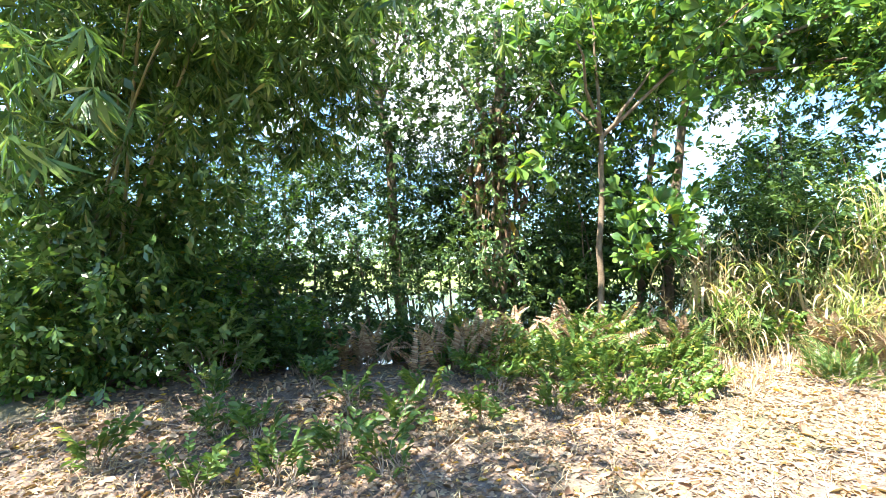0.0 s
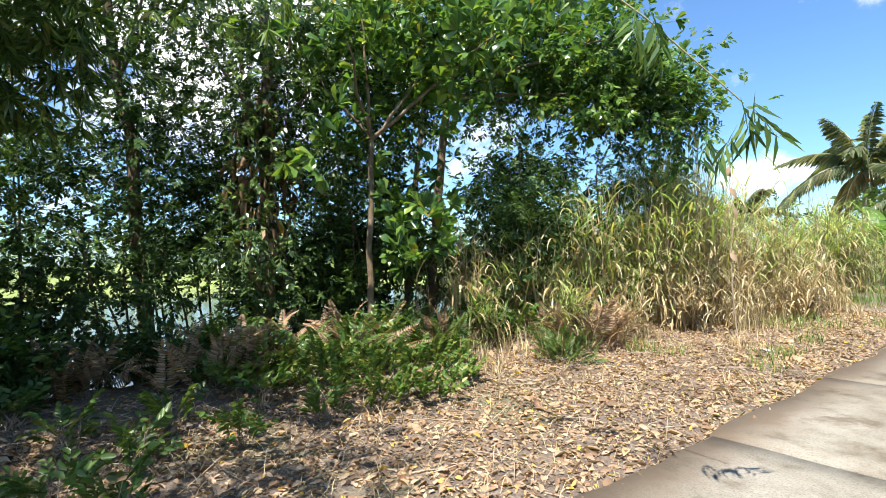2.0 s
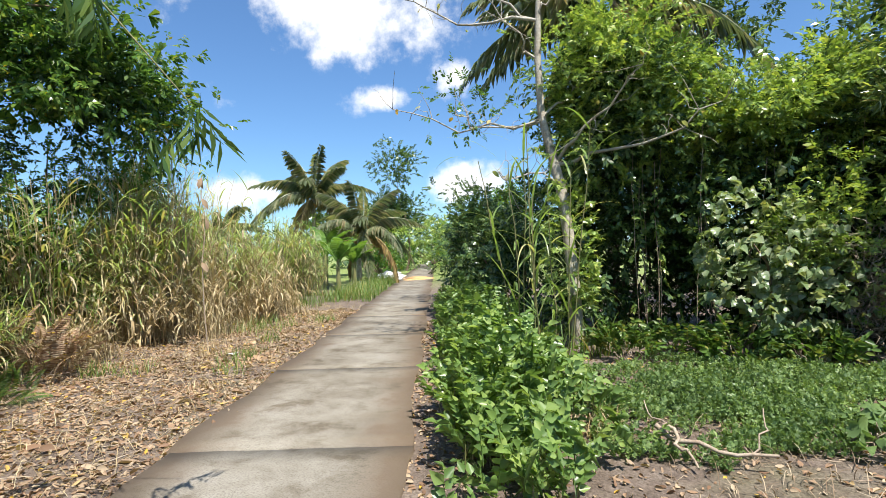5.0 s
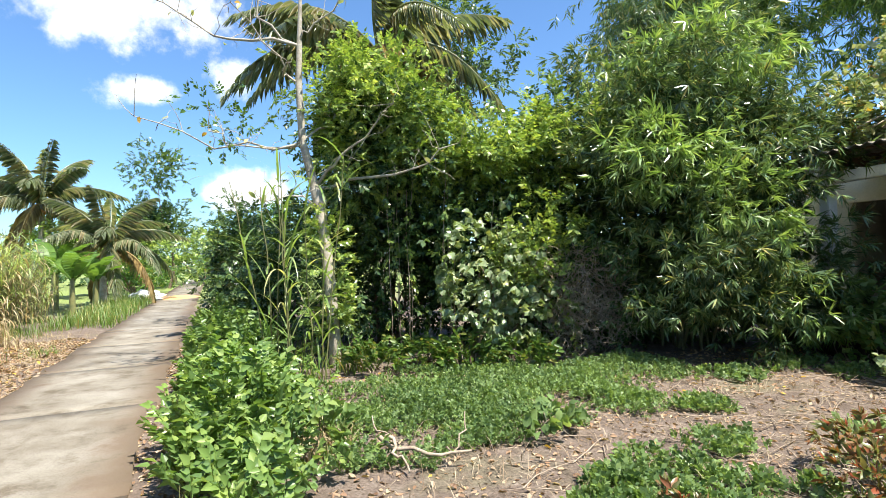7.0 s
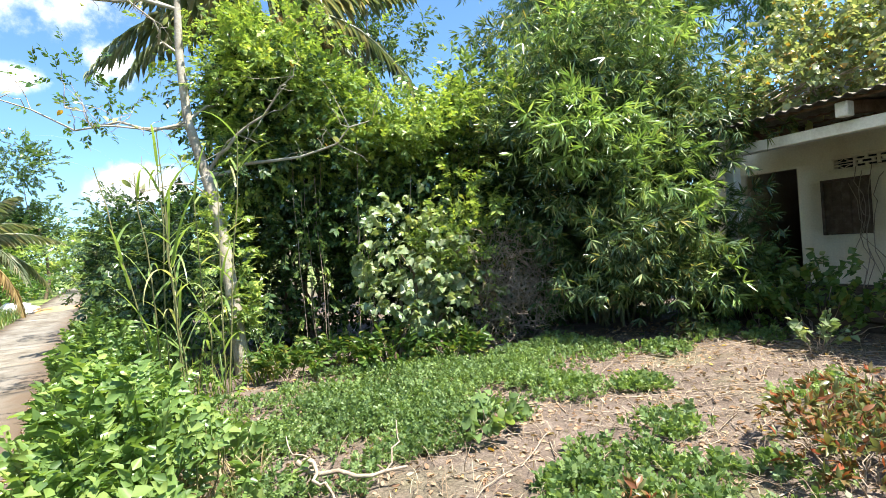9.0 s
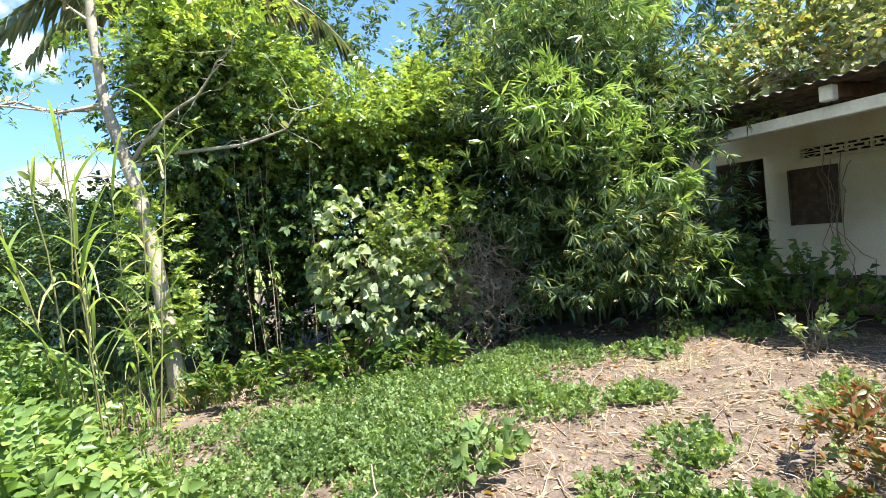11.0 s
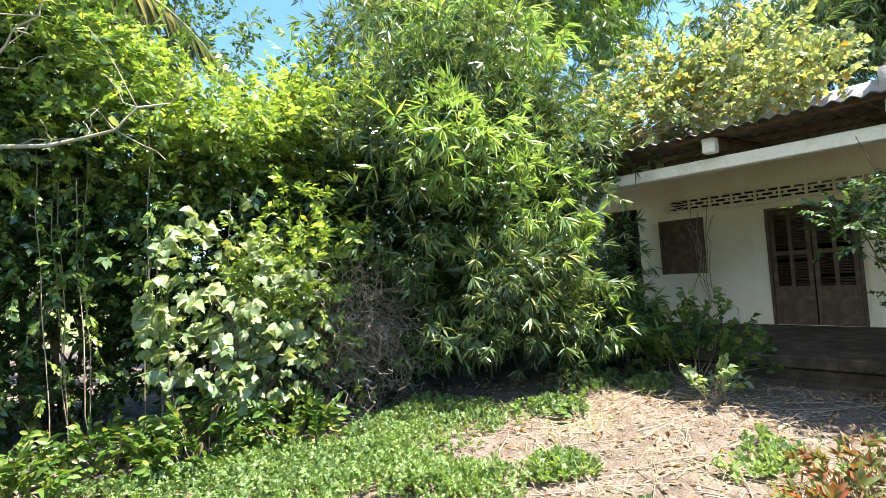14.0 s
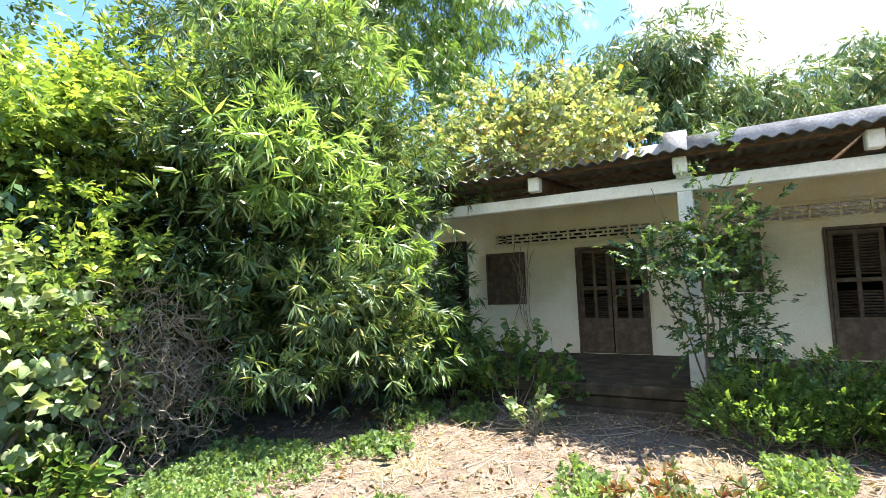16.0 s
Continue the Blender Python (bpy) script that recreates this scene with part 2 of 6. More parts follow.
# ---- building helpers ----


def mesh_of(name, verts, faces):
    """A mesh from an array of places and an array of faces that all have the same number of corners."""
    verts, faces = np.asarray(verts, np.float32), np.asarray(faces, np.int32)
    me = bpy.data.meshes.new(name)
    me.vertices.add(len(verts))
    me.vertices.foreach_set("co", verts.ravel())
    me.loops.add(faces.size)
    me.loops.foreach_set("vertex_index", faces.ravel())
    me.polygons.add(len(faces))
    me.polygons.foreach_set("loop_start", np.arange(len(faces), dtype=np.int32) * faces.shape[1])
    me.update(calc_edges=True)
    return me


def piece(name, vf, material, parent=None, label="", smooth=False):
    me = mesh_of(name, *vf)
    me.materials.append(material)
    if smooth:
        me.shade_smooth()
    ob = new(name, me)
    if parent is not None:
        ob.parent = parent
    return tagged(ob, label) if label else ob


def thing(name, label, category, at=(0, 0, 0), group="", kind=""):
    ob = new(name)
    ob.location = at
    ob.empty_display_size = 0.2
    return tagged(ob, label, category, group, kind)


def joined(items):
    vs, fs, n = [], [], 0
    for v, f in items:
        vs.append(np.asarray(v, float).reshape(-1, 3))
        fs.append(np.asarray(f, int) + n)
        n += len(vs[-1])
    return np.concatenate(vs), np.concatenate(fs)


BOX_F = np.array([(0, 2, 3, 1), (4, 5, 7, 6), (0, 1, 5, 4), (2, 6, 7, 3), (0, 4, 6, 2), (1, 3, 7, 5)])


def box(x0, x1, y0, y1, z0, z1):
    v = np.array([(x, y, z) for z in (z0, z1) for y in (y0, y1) for x in (x0, x1)], float)
    return v, BOX_F


def worn_box(name, dims, material, parent=None, bevel=0.008, label=""):
    """A box with rounded edges, from its limits."""
    bm = bmesh.new()
    v, f = box(*dims)
    vs = [bm.verts.new(p) for p in v]
    for q in f:
        bm.faces.new([vs[i] for i in q])
    bmesh.ops.recalc_face_normals(bm, faces=bm.faces)
    bmesh.ops.bevel(bm, geom=list(bm.edges), offset=bevel, segments=1, affect="EDGES")
    me = bpy.data.meshes.new(name)
    bm.to_mesh(me)
    bm.free()
    me.materials.append(material)
    ob = new(name, me)
    if parent is not None:
        ob.parent = parent
    return tagged(ob, label) if label else ob


def unit(a):
    a = np.asarray(a, float)
    return a / np.maximum(np.linalg.norm(a, axis=-1, keepdims=True), 1e-9)


def tube(points, radii, sides=7):
    """A tapered limb along a line of points."""
    p, r = np.asarray(points, float), np.asarray(radii, float)
    t = unit(np.gradient(p, axis=0))
    ref = np.where(np.abs(t[:, 2:3]) > 0.9, np.array([[1.0, 0, 0]]), np.array([[0, 0, 1.0]]))
    a = unit(np.cross(t, ref))
    b = np.cross(t, a)
    ang = np.linspace(0, 2 * np.pi, sides, endpoint=False)
    v = (p[:, None] + r[:, None, None] * (np.cos(ang)[None, :, None] * a[:, None] + np.sin(ang)[None, :, None] * b[:, None])).reshape(-1, 3)
    i, j = np.meshgrid(np.arange(len(p) - 1), np.arange(sides), indexing="ij")
    i, j = i.ravel(), j.ravel()
    k = (j + 1) % sides
    return v, np.stack([i * sides + j, i * sides + k, (i + 1) * sides + k, (i + 1) * sides + j], 1)


def bent(a, b, n, wobble, rng, sag=0.0):
    """A crooked line from a to b."""
    a, b = np.asarray(a, float), np.asarray(b, float)
    t = np.linspace(0, 1, n)[:, None]
    p = a + (b - a) * t
    w = rng.normal(0, 1, (n, 3)).cumsum(0)
    w -= w[0] + (w[-1] - w[0]) * t
    p += w * wobble / math.sqrt(n)
    p[:, 2] -= sag * 4 * (t * (1 - t))[:, 0]
    return p


def turns(x, up, roll):
    """Turn matrices whose x axis lies along x and whose z axis leans towards up, rolled."""
    x = unit(x)
    y = unit(np.cross(np.broadcast_to(up, x.shape), x) + 1e-6)
    z = np.cross(x, y)
    c, s = np.cos(roll)[:, None], np.sin(roll)[:, None]
    return np.stack([x, c * y + s * z, c * z - s * y], -1)


# leaf outlines: distance along the midrib, half width, drop, fold
SHAPES = {
    "lance": ((0.0, 0.05, 0.0), (0.32, 0.5, 0.02), (0.68, 0.36, -0.06), (1.0, 0.0, -0.2)),
    "oval": ((0.0, 0.06, 0.0), (0.35, 0.5, 0.03), (0.75, 0.42, -0.02), (1.0, 0.0, -0.14)),
    "heart": ((0.0, 0.08, 0.0), (0.08, 0.4, 0.02), (0.34, 0.53, 0.03), (0.68, 0.33, -0.04), (1.0, 0.0, -0.2)),
    "spoon": ((0.0, 0.04, 0.0), (0.45, 0.34, 0.03), (0.8, 0.5, 0.0), (1.0, 0.06, -0.1)),
    "blade": ((0.0, 0.35, 0.0), (0.35, 0.5, 0.1), (0.7, 0.34, -0.02), (1.0, 0.0, -0.4)),
}


def leaf(shape, length, width, fold=0.25, drop=1.0):
    """One leaf: a midrib and two half blades that fold up from it."""
    v = []
    for x, w, z in SHAPES[shape]:
        zz = z * length * drop
        v += [(x * length, 0, zz), (x * length, w * width, zz + w * width * fold), (x * length, -w * width, zz + w * width * fold)]
    f = []
    for k in range(len(SHAPES[shape]) - 1):
        a, b = 3 * k, 3 * k + 3
        f += [(a, b, b + 1, a + 1), (a, a + 2, b + 2, b)]
    return np.array(v), np.array(f)


def leaf_lite(shape, length, width, fold=0.25):
    """The same leaf with fewer corners."""
    s = SHAPES[shape]
    v = [(0, 0, 0), (length, 0, s[-1][2] * length)]
    for x, w, z in (s[-3] if len(s) > 4 else s[1], s[-2]):
        v += [(x * length, w * width, z * length + fold * w * width), (x * length, -w * width, z * length + fold * w * width)]
    return np.array(v), np.array([(0, 1, 4, 2), (0, 3, 5, 1)])


def leaf_mini(shape, length, width, fold=0.2):
    """A small leaf of four corners, folded along its middle."""
    x = SHAPES[shape][1][0] + 0.1
    v = [(0, 0, 0), (x * length, 0.5 * width, 0.4 * fold * width), (length, 0, -0.12 * length), (x * length, -0.5 * width, 0.4 * fold * width)]
    return np.array(v), np.array([(0, 3, 2, 1)])


def placed(templates, pos, way, scale, rng, up=(0, 0, 1), roll=0.6):
    """Copies of the templates, one for each place, joined into one array of corners and faces."""
    pos, way = np.asarray(pos, float), np.asarray(way, float)
    m = turns(way, np.array(up, float), rng.normal(0, roll, len(pos)))
    scale = np.broadcast_to(scale, len(pos))
    pick = rng.integers(0, len(templates), len(pos))
    out = []
    for k, (tv, tf) in enumerate(templates):
        sel = np.nonzero(pick == k)[0]
        if not len(sel):
            continue
        v = np.einsum("nij,vj->nvi", m[sel], tv) * scale[sel, None, None] + pos[sel, None]
        f = tf[None] + (np.arange(len(sel)) * len(tv))[:, None, None]
        out.append((v.reshape(-1, 3), f.reshape(-1, tf.shape[1])))
    return joined(out)


def sprig(rng, shape, leaves, length, width, stem, spread=0.9, lite=True, droop=0.2, whorl=False):
    """A twig with leaves along it (or in a tuft at its end)."""
    items = []
    make = leaf_mini if lite == "mini" else leaf_lite if lite else leaf
    items.append(make("lance", stem, 0.012, 0.0))
    for i in range(leaves):
        t = 1.0 if whorl else 0.25 + 0.75 * (i + 0.5) / leaves
        side = rng.uniform(0, 2 * np.pi) if whorl else (1 if i % 2 else -1) * (np.pi / 2 + rng.normal(0, 0.35))
        ang = spread * rng.uniform(0.6, 1.2)
        d = np.array([[math.cos(ang), math.sin(ang) * math.sin(side), math.sin(ang) * math.cos(side) * 0.8 - droop]])
        k = rng.uniform(0.7, 1.15)
        m = turns(d, np.array([0.0, 0, 1]), rng.normal(0, 0.5, 1))[0]
        v, f = make(shape, length * k, width * k)
        items.append((v @ m.T + np.array([stem * t, 0, 0]), f))
    return joined(items)


def blob(rng, centre, radii, n, shell=0.35, lumps=0.18, floor=-9.0):
    """Places in an uneven lump, most of them near its skin, and the ways outward."""
    d = unit(rng.normal(0, 1, (n, 3)))
    k = rng.normal(0, 2.2, (5, 3))
    ph = rng.uniform(0, 6.28, 5)
    r = 1 + lumps * np.sin(d @ k.T + ph).sum(1) / 1.6
    r *= 1 - shell * rng.random(n) ** 1.5
    p = np.asarray(centre) + d * r[:, None] * np.asarray(radii)
    ok = p[:, 2] > floor
    return p[ok], unit(d / np.asarray(radii))[ok]


def foliage(rng, templates, blobs, size=1.0, out=1.0, up=0.2, wild=0.5, shell=0.35, lumps=0.18, floor=0.05, roll=0.45, knot=0):
    """Leaf twigs over a number of lumps: (centre, radii, count); knot: how many twigs share one branch tip."""
    ps, ds = [], []
    for c, r, n in blobs:
        if knot:
            heart, lead = blob(rng, c, r, max(3, n // knot), shell, lumps, floor)
            if not len(heart):
                continue
            own = rng.integers(0, len(heart), n)
            spread = 0.13 * size * math.sqrt(knot / 8) * rng.uniform(0.6, 1.4, len(heart))[own]
            p = heart[own] + rng.normal(0, 1, (n, 3)) * spread[:, None] * (1.25, 1.25, 0.6)
            d = unit(lead[own] + unit(p - heart[own]) * 0.7)
            ok = p[:, 2] > floor
            p, d = p[ok], d[ok]
        else:
            p, d = blob(rng, c, r, n, shell, lumps, floor)
        ps.append(p)
        ds.append(d)
    p, d = np.concatenate(ps), np.concatenate(ds)
    way = d * out + np.array([0, 0, up]) + rng.normal(0, wild, p.shape)
    return placed(templates, p, way, size * rng.uniform(0.7, 1.25, len(p)), rng, roll=roll)


def stems(rng, bases, tops, r, wobble=0.08, n=5, sides=4):
    return joined([tube(bent(a, b, n, wobble, rng), np.linspace(r, r * 0.5, n), sides) for a, b in zip(bases, tops)])


def blades(rng, base, length, width, lean, segs=5, curl=1.0, rise=0.25):
    """Arching grass blades: bases (n,3), lengths, widths, and how far they lean over."""
    n = len(base)
    a = rng.uniform(0, 2 * np.pi, n)
    h = np.stack([np.cos(a), np.sin(a), np.zeros(n)], 1)
    s = np.stack([-np.sin(a), np.cos(a), np.zeros(n)], 1)
    t = np.linspace(0, 1, segs + 1)
    lean = np.broadcast_to(lean, n) * rng.uniform(0.5, 1.5, n)
    ang = lean[:, None] * (rise + curl * t[None] ** 1.5)
    step = length[:, None] / segs
    hx = np.concatenate([np.zeros((n, 1)), np.cumsum(np.sin(ang[:, 1:]) * step, 1)], 1)
    hz = np.concatenate([np.zeros((n, 1)), np.cumsum(np.cos(ang[:, 1:]) * step, 1)], 1)
    mid = base[:, None] + hx[..., None] * h[:, None] + hz[..., None] * np.array([0, 0, 1.0])
    w = (width[:, None] * np.clip(1.05 - t[None] ** 2, 0.04, 1) * np.where(t < 0.05, 0.6, 1.0)[None])[..., None] * s[:, None] * 0.5
    v = np.stack([mid - w, mid + w], 2).reshape(-1, 3)
    k = 2 * (segs + 1)
    f = np.array([(2 * i, 2 * i + 1, 2 * i + 3, 2 * i + 2) for i in range(segs)])
    return v, (f[None] + (np.arange(n) * k)[:, None, None]).reshape(-1, 4)


# ---- the lie of the land ----
RD = np.array([-math.sin(radians(11.8)), math.cos(radians(11.8))])     # the way the path runs
RN = np.array([RD[1], -RD[0]])                                          # to its right-hand side
R0 = np.array([-0.3, 3.6])                                              # on its right edge


def by_road(s, u):
    """A place s metres along the path and u metres to the right of its right edge."""
    return R0 + np.multiply.outer(s, RD) + np.multiply.outer(u, RN)


def road_su(x, y):
    d = np.stack([np.asarray(x, float) - R0[0], np.asarray(y, float) - R0[1]], -1)
    return d @ RD, d @ RN


def ease(a, b, v):
    t = np.clip((v - a) / (b - a), 0, 1)
    return t * t * (3 - 2 * t)


def land(x, y):
    """Height of the ground: level yard, a verge, and a bank down to the pond."""
    x, y = np.asarray(x, float), np.asarray(y, float)
    s, u = road_su(x, y)
    z = -0.025 + 0.03 * np.sin(x * 1.9 + 1) * np.sin(y * 1.6) + 0.02 * np.sin(x * 4.1) * np.sin(y * 3.7 + 2)
    off = np.maximum(u - 0.1, -2.05 - u)
    z = np.where(off < 0.5, -0.06 + (z + 0.06) * ease(0.0, 0.5, off), z)
    z = z + 0.18 * ease(-4.2, -6.2, u) * ease(25, 12, s)
    pond = ease(-7.3, -9.2, u) * (1 - ease(-46, -52, u)) * ease(24, 15, s) * ease(-40, -30, s)
    return z - 1.9 * pond


def on_land(x, y, dz=0.0):
    x, y = np.asarray(x, float), np.asarray(y, float)
    return np.stack([x, y, land(x, y) + dz], -1)

# ---- ground, path, pond ----
rng = np.random.default_rng(3)


def spaced(lo, hi, near, step, far):
    core = np.arange(-near, near + step, step)
    out = near + np.geomspace(step, far - near, 34)
    a = np.concatenate([-out[::-1], core, out])
    return a


gx, gy = spaced(-400, 400, 17.5, 0.25, 900), spaced(-400, 400, 17.5, 0.25, 900) + 4
X, Y = np.meshgrid(gx, gy, indexing="ij")
Z = land(X, Y)
nx, ny = X.shape
gi = (np.arange(nx - 1)[:, None] * ny + np.arange(ny - 1)[None]).ravel()

m_soil, n, l, b = shader("dry_soil_with_litter")
big, mid, fine = noise_tex(n, l, 0.55, 4), noise_tex(n, l, 3.5, 6, 0.7), noise_tex(n, l, 38, 5, 0.7)
soil = ramp(n, [(0.3, (0.095, 0.07, 0.053)), (0.5, (0.16, 0.122, 0.096)), (0.7, (0.245, 0.2, 0.165))])
l.new(mid.outputs["Fac"], soil.inputs[0])
moss = ramp(n, [(0.52, (0, 0, 0)), (0.68, (0.55, 0.55, 0.55))])
l.new(big.outputs["Fac"], moss.inputs[0])
speck = ramp(n, [(0.35, (0.55, 0.5, 0.45)), (0.55, (1, 1, 1)), (0.72, (1.45, 1.4, 1.35))])
l.new(fine.outputs["Fac"], speck.inputs[0])
c = mixed(n, l, moss.outputs[0], soil.outputs[0], (0.16, 0.17, 0.075))
where = n.new("ShaderNodeTexCoord")
away = n.new("ShaderNodeVectorMath")
away.operation = "LENGTH"
l.new(where.outputs["Object"], away.inputs[0])
fields = n.new("ShaderNodeMapRange")
fields.inputs["From Min"].default_value, fields.inputs["From Max"].default_value = 22, 34
l.new(away.outputs["Value"], fields.inputs["Value"])
c = mixed(n, l, fields.outputs[0], c, (0.20, 0.26, 0.07))
l.new(mixed(n, l, 1.0, c, speck.outputs[0], "MULTIPLY"), b.inputs["Base Color"])
b.inputs["Roughness"].default_value = 0.95
bp = n.new("ShaderNodeBump")
bp.inputs["Strength"].default_value, bp.inputs["Distance"].default_value = 0.8, 0.03
l.new(fine.outputs["Fac"], bp.inputs["Height"])
l.new(bp.outputs[0], b.inputs["Normal"])
ground = piece("ground", (np.stack([X, Y, Z], -1).reshape(-1, 3), np.stack([gi, gi + ny, gi + ny + 1, gi + 1], 1)), m_soil, smooth=True)
tagged(ground, "dry brown soil strewn with dead leaves and sparse green", "ground", kind="structure")

# concrete slabs of the path
m_slab, n, l, b = shader("worn_path_concrete")
a1, a2, a3 = noise_tex(n, l, 0.7, 5, 0.6), noise_tex(n, l, 1.7, 7, 0.7), noise_tex(n, l, 70, 4, 0.7)
base = ramp(n, [(0.3, (0.14, 0.117, 0.088)), (0.5, (0.225, 0.205, 0.172)), (0.7, (0.29, 0.27, 0.24))])
l.new(a1.outputs["Fac"], base.inputs[0])
stain = ramp(n, [(0.36, (0.5, 0.44, 0.36)), (0.47, (0.86, 0.84, 0.8)), (0.56, (1.04, 1.04, 1.02))])
l.new(a2.outputs["Fac"], stain.inputs[0])
gr = ramp(n, [(0.36, (0.62, 0.6, 0.56)), (0.48, (0.97, 0.97, 0.96)), (0.66, (1.12, 1.12, 1.12))])
l.new(a3.outputs["Fac"], gr.inputs[0])
tone = n.new("ShaderNodeObjectInfo")
tr = ramp(n, [(0.0, (0.9, 0.9, 0.9)), (1.0, (1.05, 1.04, 1.02))])
l.new(tone.outputs["Random"], tr.inputs[0])
c = mixed(n, l, 1.0, mixed(n, l, 1.0, base.outputs[0], stain.outputs[0], "MULTIPLY"), gr.outputs[0], "MULTIPLY")
# earth washed over both edges of the slabs
across = n.new("ShaderNodeVectorMath")
across.operation = "DOT_PRODUCT"
where = n.new("ShaderNodeTexCoord")
l.new(where.outputs["Object"], across.inputs[0])
across.inputs[1].default_value = (RN[0], RN[1], 0)


def slab_math(op, a, b2):
    q0 = n.new("ShaderNodeMath")
    q0.operation = op
    for i, v in enumerate((a, b2)):
        if isinstance(v, float):
            q0.inputs[i].default_value = v
        else:
            l.new(v, q0.inputs[i])
    return q0.outputs[0]


from_mid = slab_math("ABSOLUTE", slab_math("ADD", across.outputs["Value"], 1.0 - float(R0 @ RN)), 0.0)
edge = slab_math("ADD", from_mid, slab_math("MULTIPLY", slab_math("SUBTRACT", a2.outputs["Fac"], 0.5), 1.5))
dirt = ramp(n, [(0.5, (0, 0, 0)), (0.92, (0.85, 0.85, 0.85))])
l.new(edge, dirt.inputs[0])
c = mixed(n, l, dirt.outputs[0], c, (0.12, 0.083, 0.054))
l.new(mixed(n, l, 1.0, c, tr.outputs[0], "MULTIPLY"), b.inputs["Base Color"])
b.inputs["Roughness"].default_value = 0.8
bp = n.new("ShaderNodeBump")
bp.inputs["Strength"].default_value, bp.inputs["Distance"].default_value = 0.35, 0.01
l.new(a3.outputs["Fac"], bp.inputs["Height"])
l.new(bp.outputs[0], b.inputs["Normal"])
road = thing("road", "narrow worn concrete path with stained cracked slabs", "road", kind="structure")
for k in range(-5, 22):
    s0, s1 = 0.9 + 3.0 * k + 0.011, 3.9 + 3.0 * k - 0.011
    ss = np.linspace(s0, s1, 11)
    le = -2.0 + 0.05 * np.sin(ss * 2.3 + 1) + rng.normal(0, 0.018, 11)
    ri = 0.04 * np.sin(ss * 1.7) + rng.normal(0, 0.015, 11)
    cols = [by_road(ss, 0) + np.outer(le + (ri - le) * q, RN) for q in np.linspace(0, 1, 6)]
    top = np.stack([np.concatenate([cc, np.full((11, 1), 0.0)], 1) for cc in cols], 1)
    top[..., 2] += rng.normal(0, 0.002, top.shape[:2]) + rng.normal(0, 0.004)
    skirt_l, skirt_r = top[:, 0] - (0, 0, 0.12), top[:, -1] - (0, 0, 0.12)
    v = np.concatenate([skirt_l[:, None], top, skirt_r[:, None]], 1)
    front, back = v[:1] - np.array([0, 0, 0.12]), v[-1:] - np.array([0, 0, 0.12])
    v = np.concatenate([front, v, back], 0)
    r_, c_ = v.shape[:2]
    ii = (np.arange(r_ - 1)[:, None] * c_ + np.arange(c_ - 1)[None]).ravel()
    piece("slab", (v.reshape(-1, 3), np.stack([ii, ii + 1, ii + c_ + 1, ii + c_], 1)), m_slab, road)

# pond
m_water, n, l, b = shader("pond_water")
b.inputs["Base Color"].default_value = (0.10, 0.115, 0.06, 1)
b.inputs["Roughness"].default_value, b.inputs["IOR"].default_value = 0.08, 1.33
b.inputs["Specular IOR Level"].default_value = 1.0
w = noise_tex(n, l, 3.0, 3)
bp = n.new("ShaderNodeBump")
bp.inputs["Strength"].default_value, bp.inputs["Distance"].default_value = 0.12, 0.05
l.new(w.outputs["Fac"], bp.inputs["Height"])
l.new(bp.outputs[0], b.inputs["Normal"])
q = [by_road(s, u) for s, u in ((-42, -60), (-42, -6.5), (26, -6.5), (26, -60))]
water = piece("water", ([(*p, -0.85) for p in q], [(0, 1, 2, 3)]), m_water)
tagged(water, "still pond water mirroring the bright sky", "pond", kind="structure")

# ---- the old house ----
WX = 12.3       # front wall
FL = 0.34       # floor of the veranda
house = thing("house", "abandoned cream house with a veranda and corrugated roof", "house", (WX, 0, 0))


def hp(name, vf, material, parent=None, label=""):
    v, f = vf
    return piece(name, (np.asarray(v, float) - (WX, 0, 0), f), material, parent or house, label)


def hbox(name, dims, material, parent=None, bevel=0.008, label=""):
    x0, x1, y0, y1, z0, z1 = dims
    return worn_box(name, (x0 - WX, x1 - WX, y0, y1, z0, z1), material, parent or house, bevel, label)


def pierced(x0, x1, y0, y1, z0, z1, holes):
    """A wall across x with openings (y0, y1, z0, z1) through it."""
    ys = sorted({y0, y1, *[h[0] for h in holes], *[h[1] for h in holes]})
    zs = sorted({z0, z1, *[h[2] for h in holes], *[h[3] for h in holes]})
    out = []
    for a, b2 in zip(ys, ys[1:]):
        for c0, c1 in zip(zs, zs[1:]):
            ym, zm = (a + b2) / 2, (c0 + c1) / 2
            if not any(h[0] < ym < h[1] and h[2] < zm < h[3] for h in holes):
                out.append(box(x0, x1, a, b2, c0, c1))
    v, f = joined(out)
    key, first, back = np.unique(np.round(v, 4), axis=0, return_index=True, return_inverse=True)
    return v[first], back.reshape(-1)[f]


W1, D1, V1 = (6.6, 7.42, 1.31, 2.37), (4.2, 5.47, FL, 2.38), (4.05, 7.2, 2.58, 2.80)
W2, D2, V2 = (2.38, 3.25, 1.45, 2.42), (-0.15, 1.45, FL, 2.42), (-1.6, 2.84, 2.62, 2.86)
D3 = (7.9, 9.1, FL, 2.75)
hp("wall", pierced(WX, WX + 0.18, -9, 10.5, -0.3, 3.55, [W1, D1, V1, W2, D2, V2, D3]), PLASTER)
hp("wall", box(WX + 0.18, WX + 5, 10.3, 10.5, -0.3, 4.2), PLASTER)
hp("wall", box(WX + 0.18, WX + 5, -9, -8.8, -0.3, 4.2), PLASTER)
hp("wall", box(WX + 4.8, WX + 5, -8.8, 10.3, -0.3, 4.2), PLASTER)
# inside faces coloured near-black; the lining is added to keep openings dark
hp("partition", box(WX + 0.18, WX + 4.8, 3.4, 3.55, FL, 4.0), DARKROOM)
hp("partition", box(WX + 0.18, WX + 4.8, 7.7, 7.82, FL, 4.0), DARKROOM)
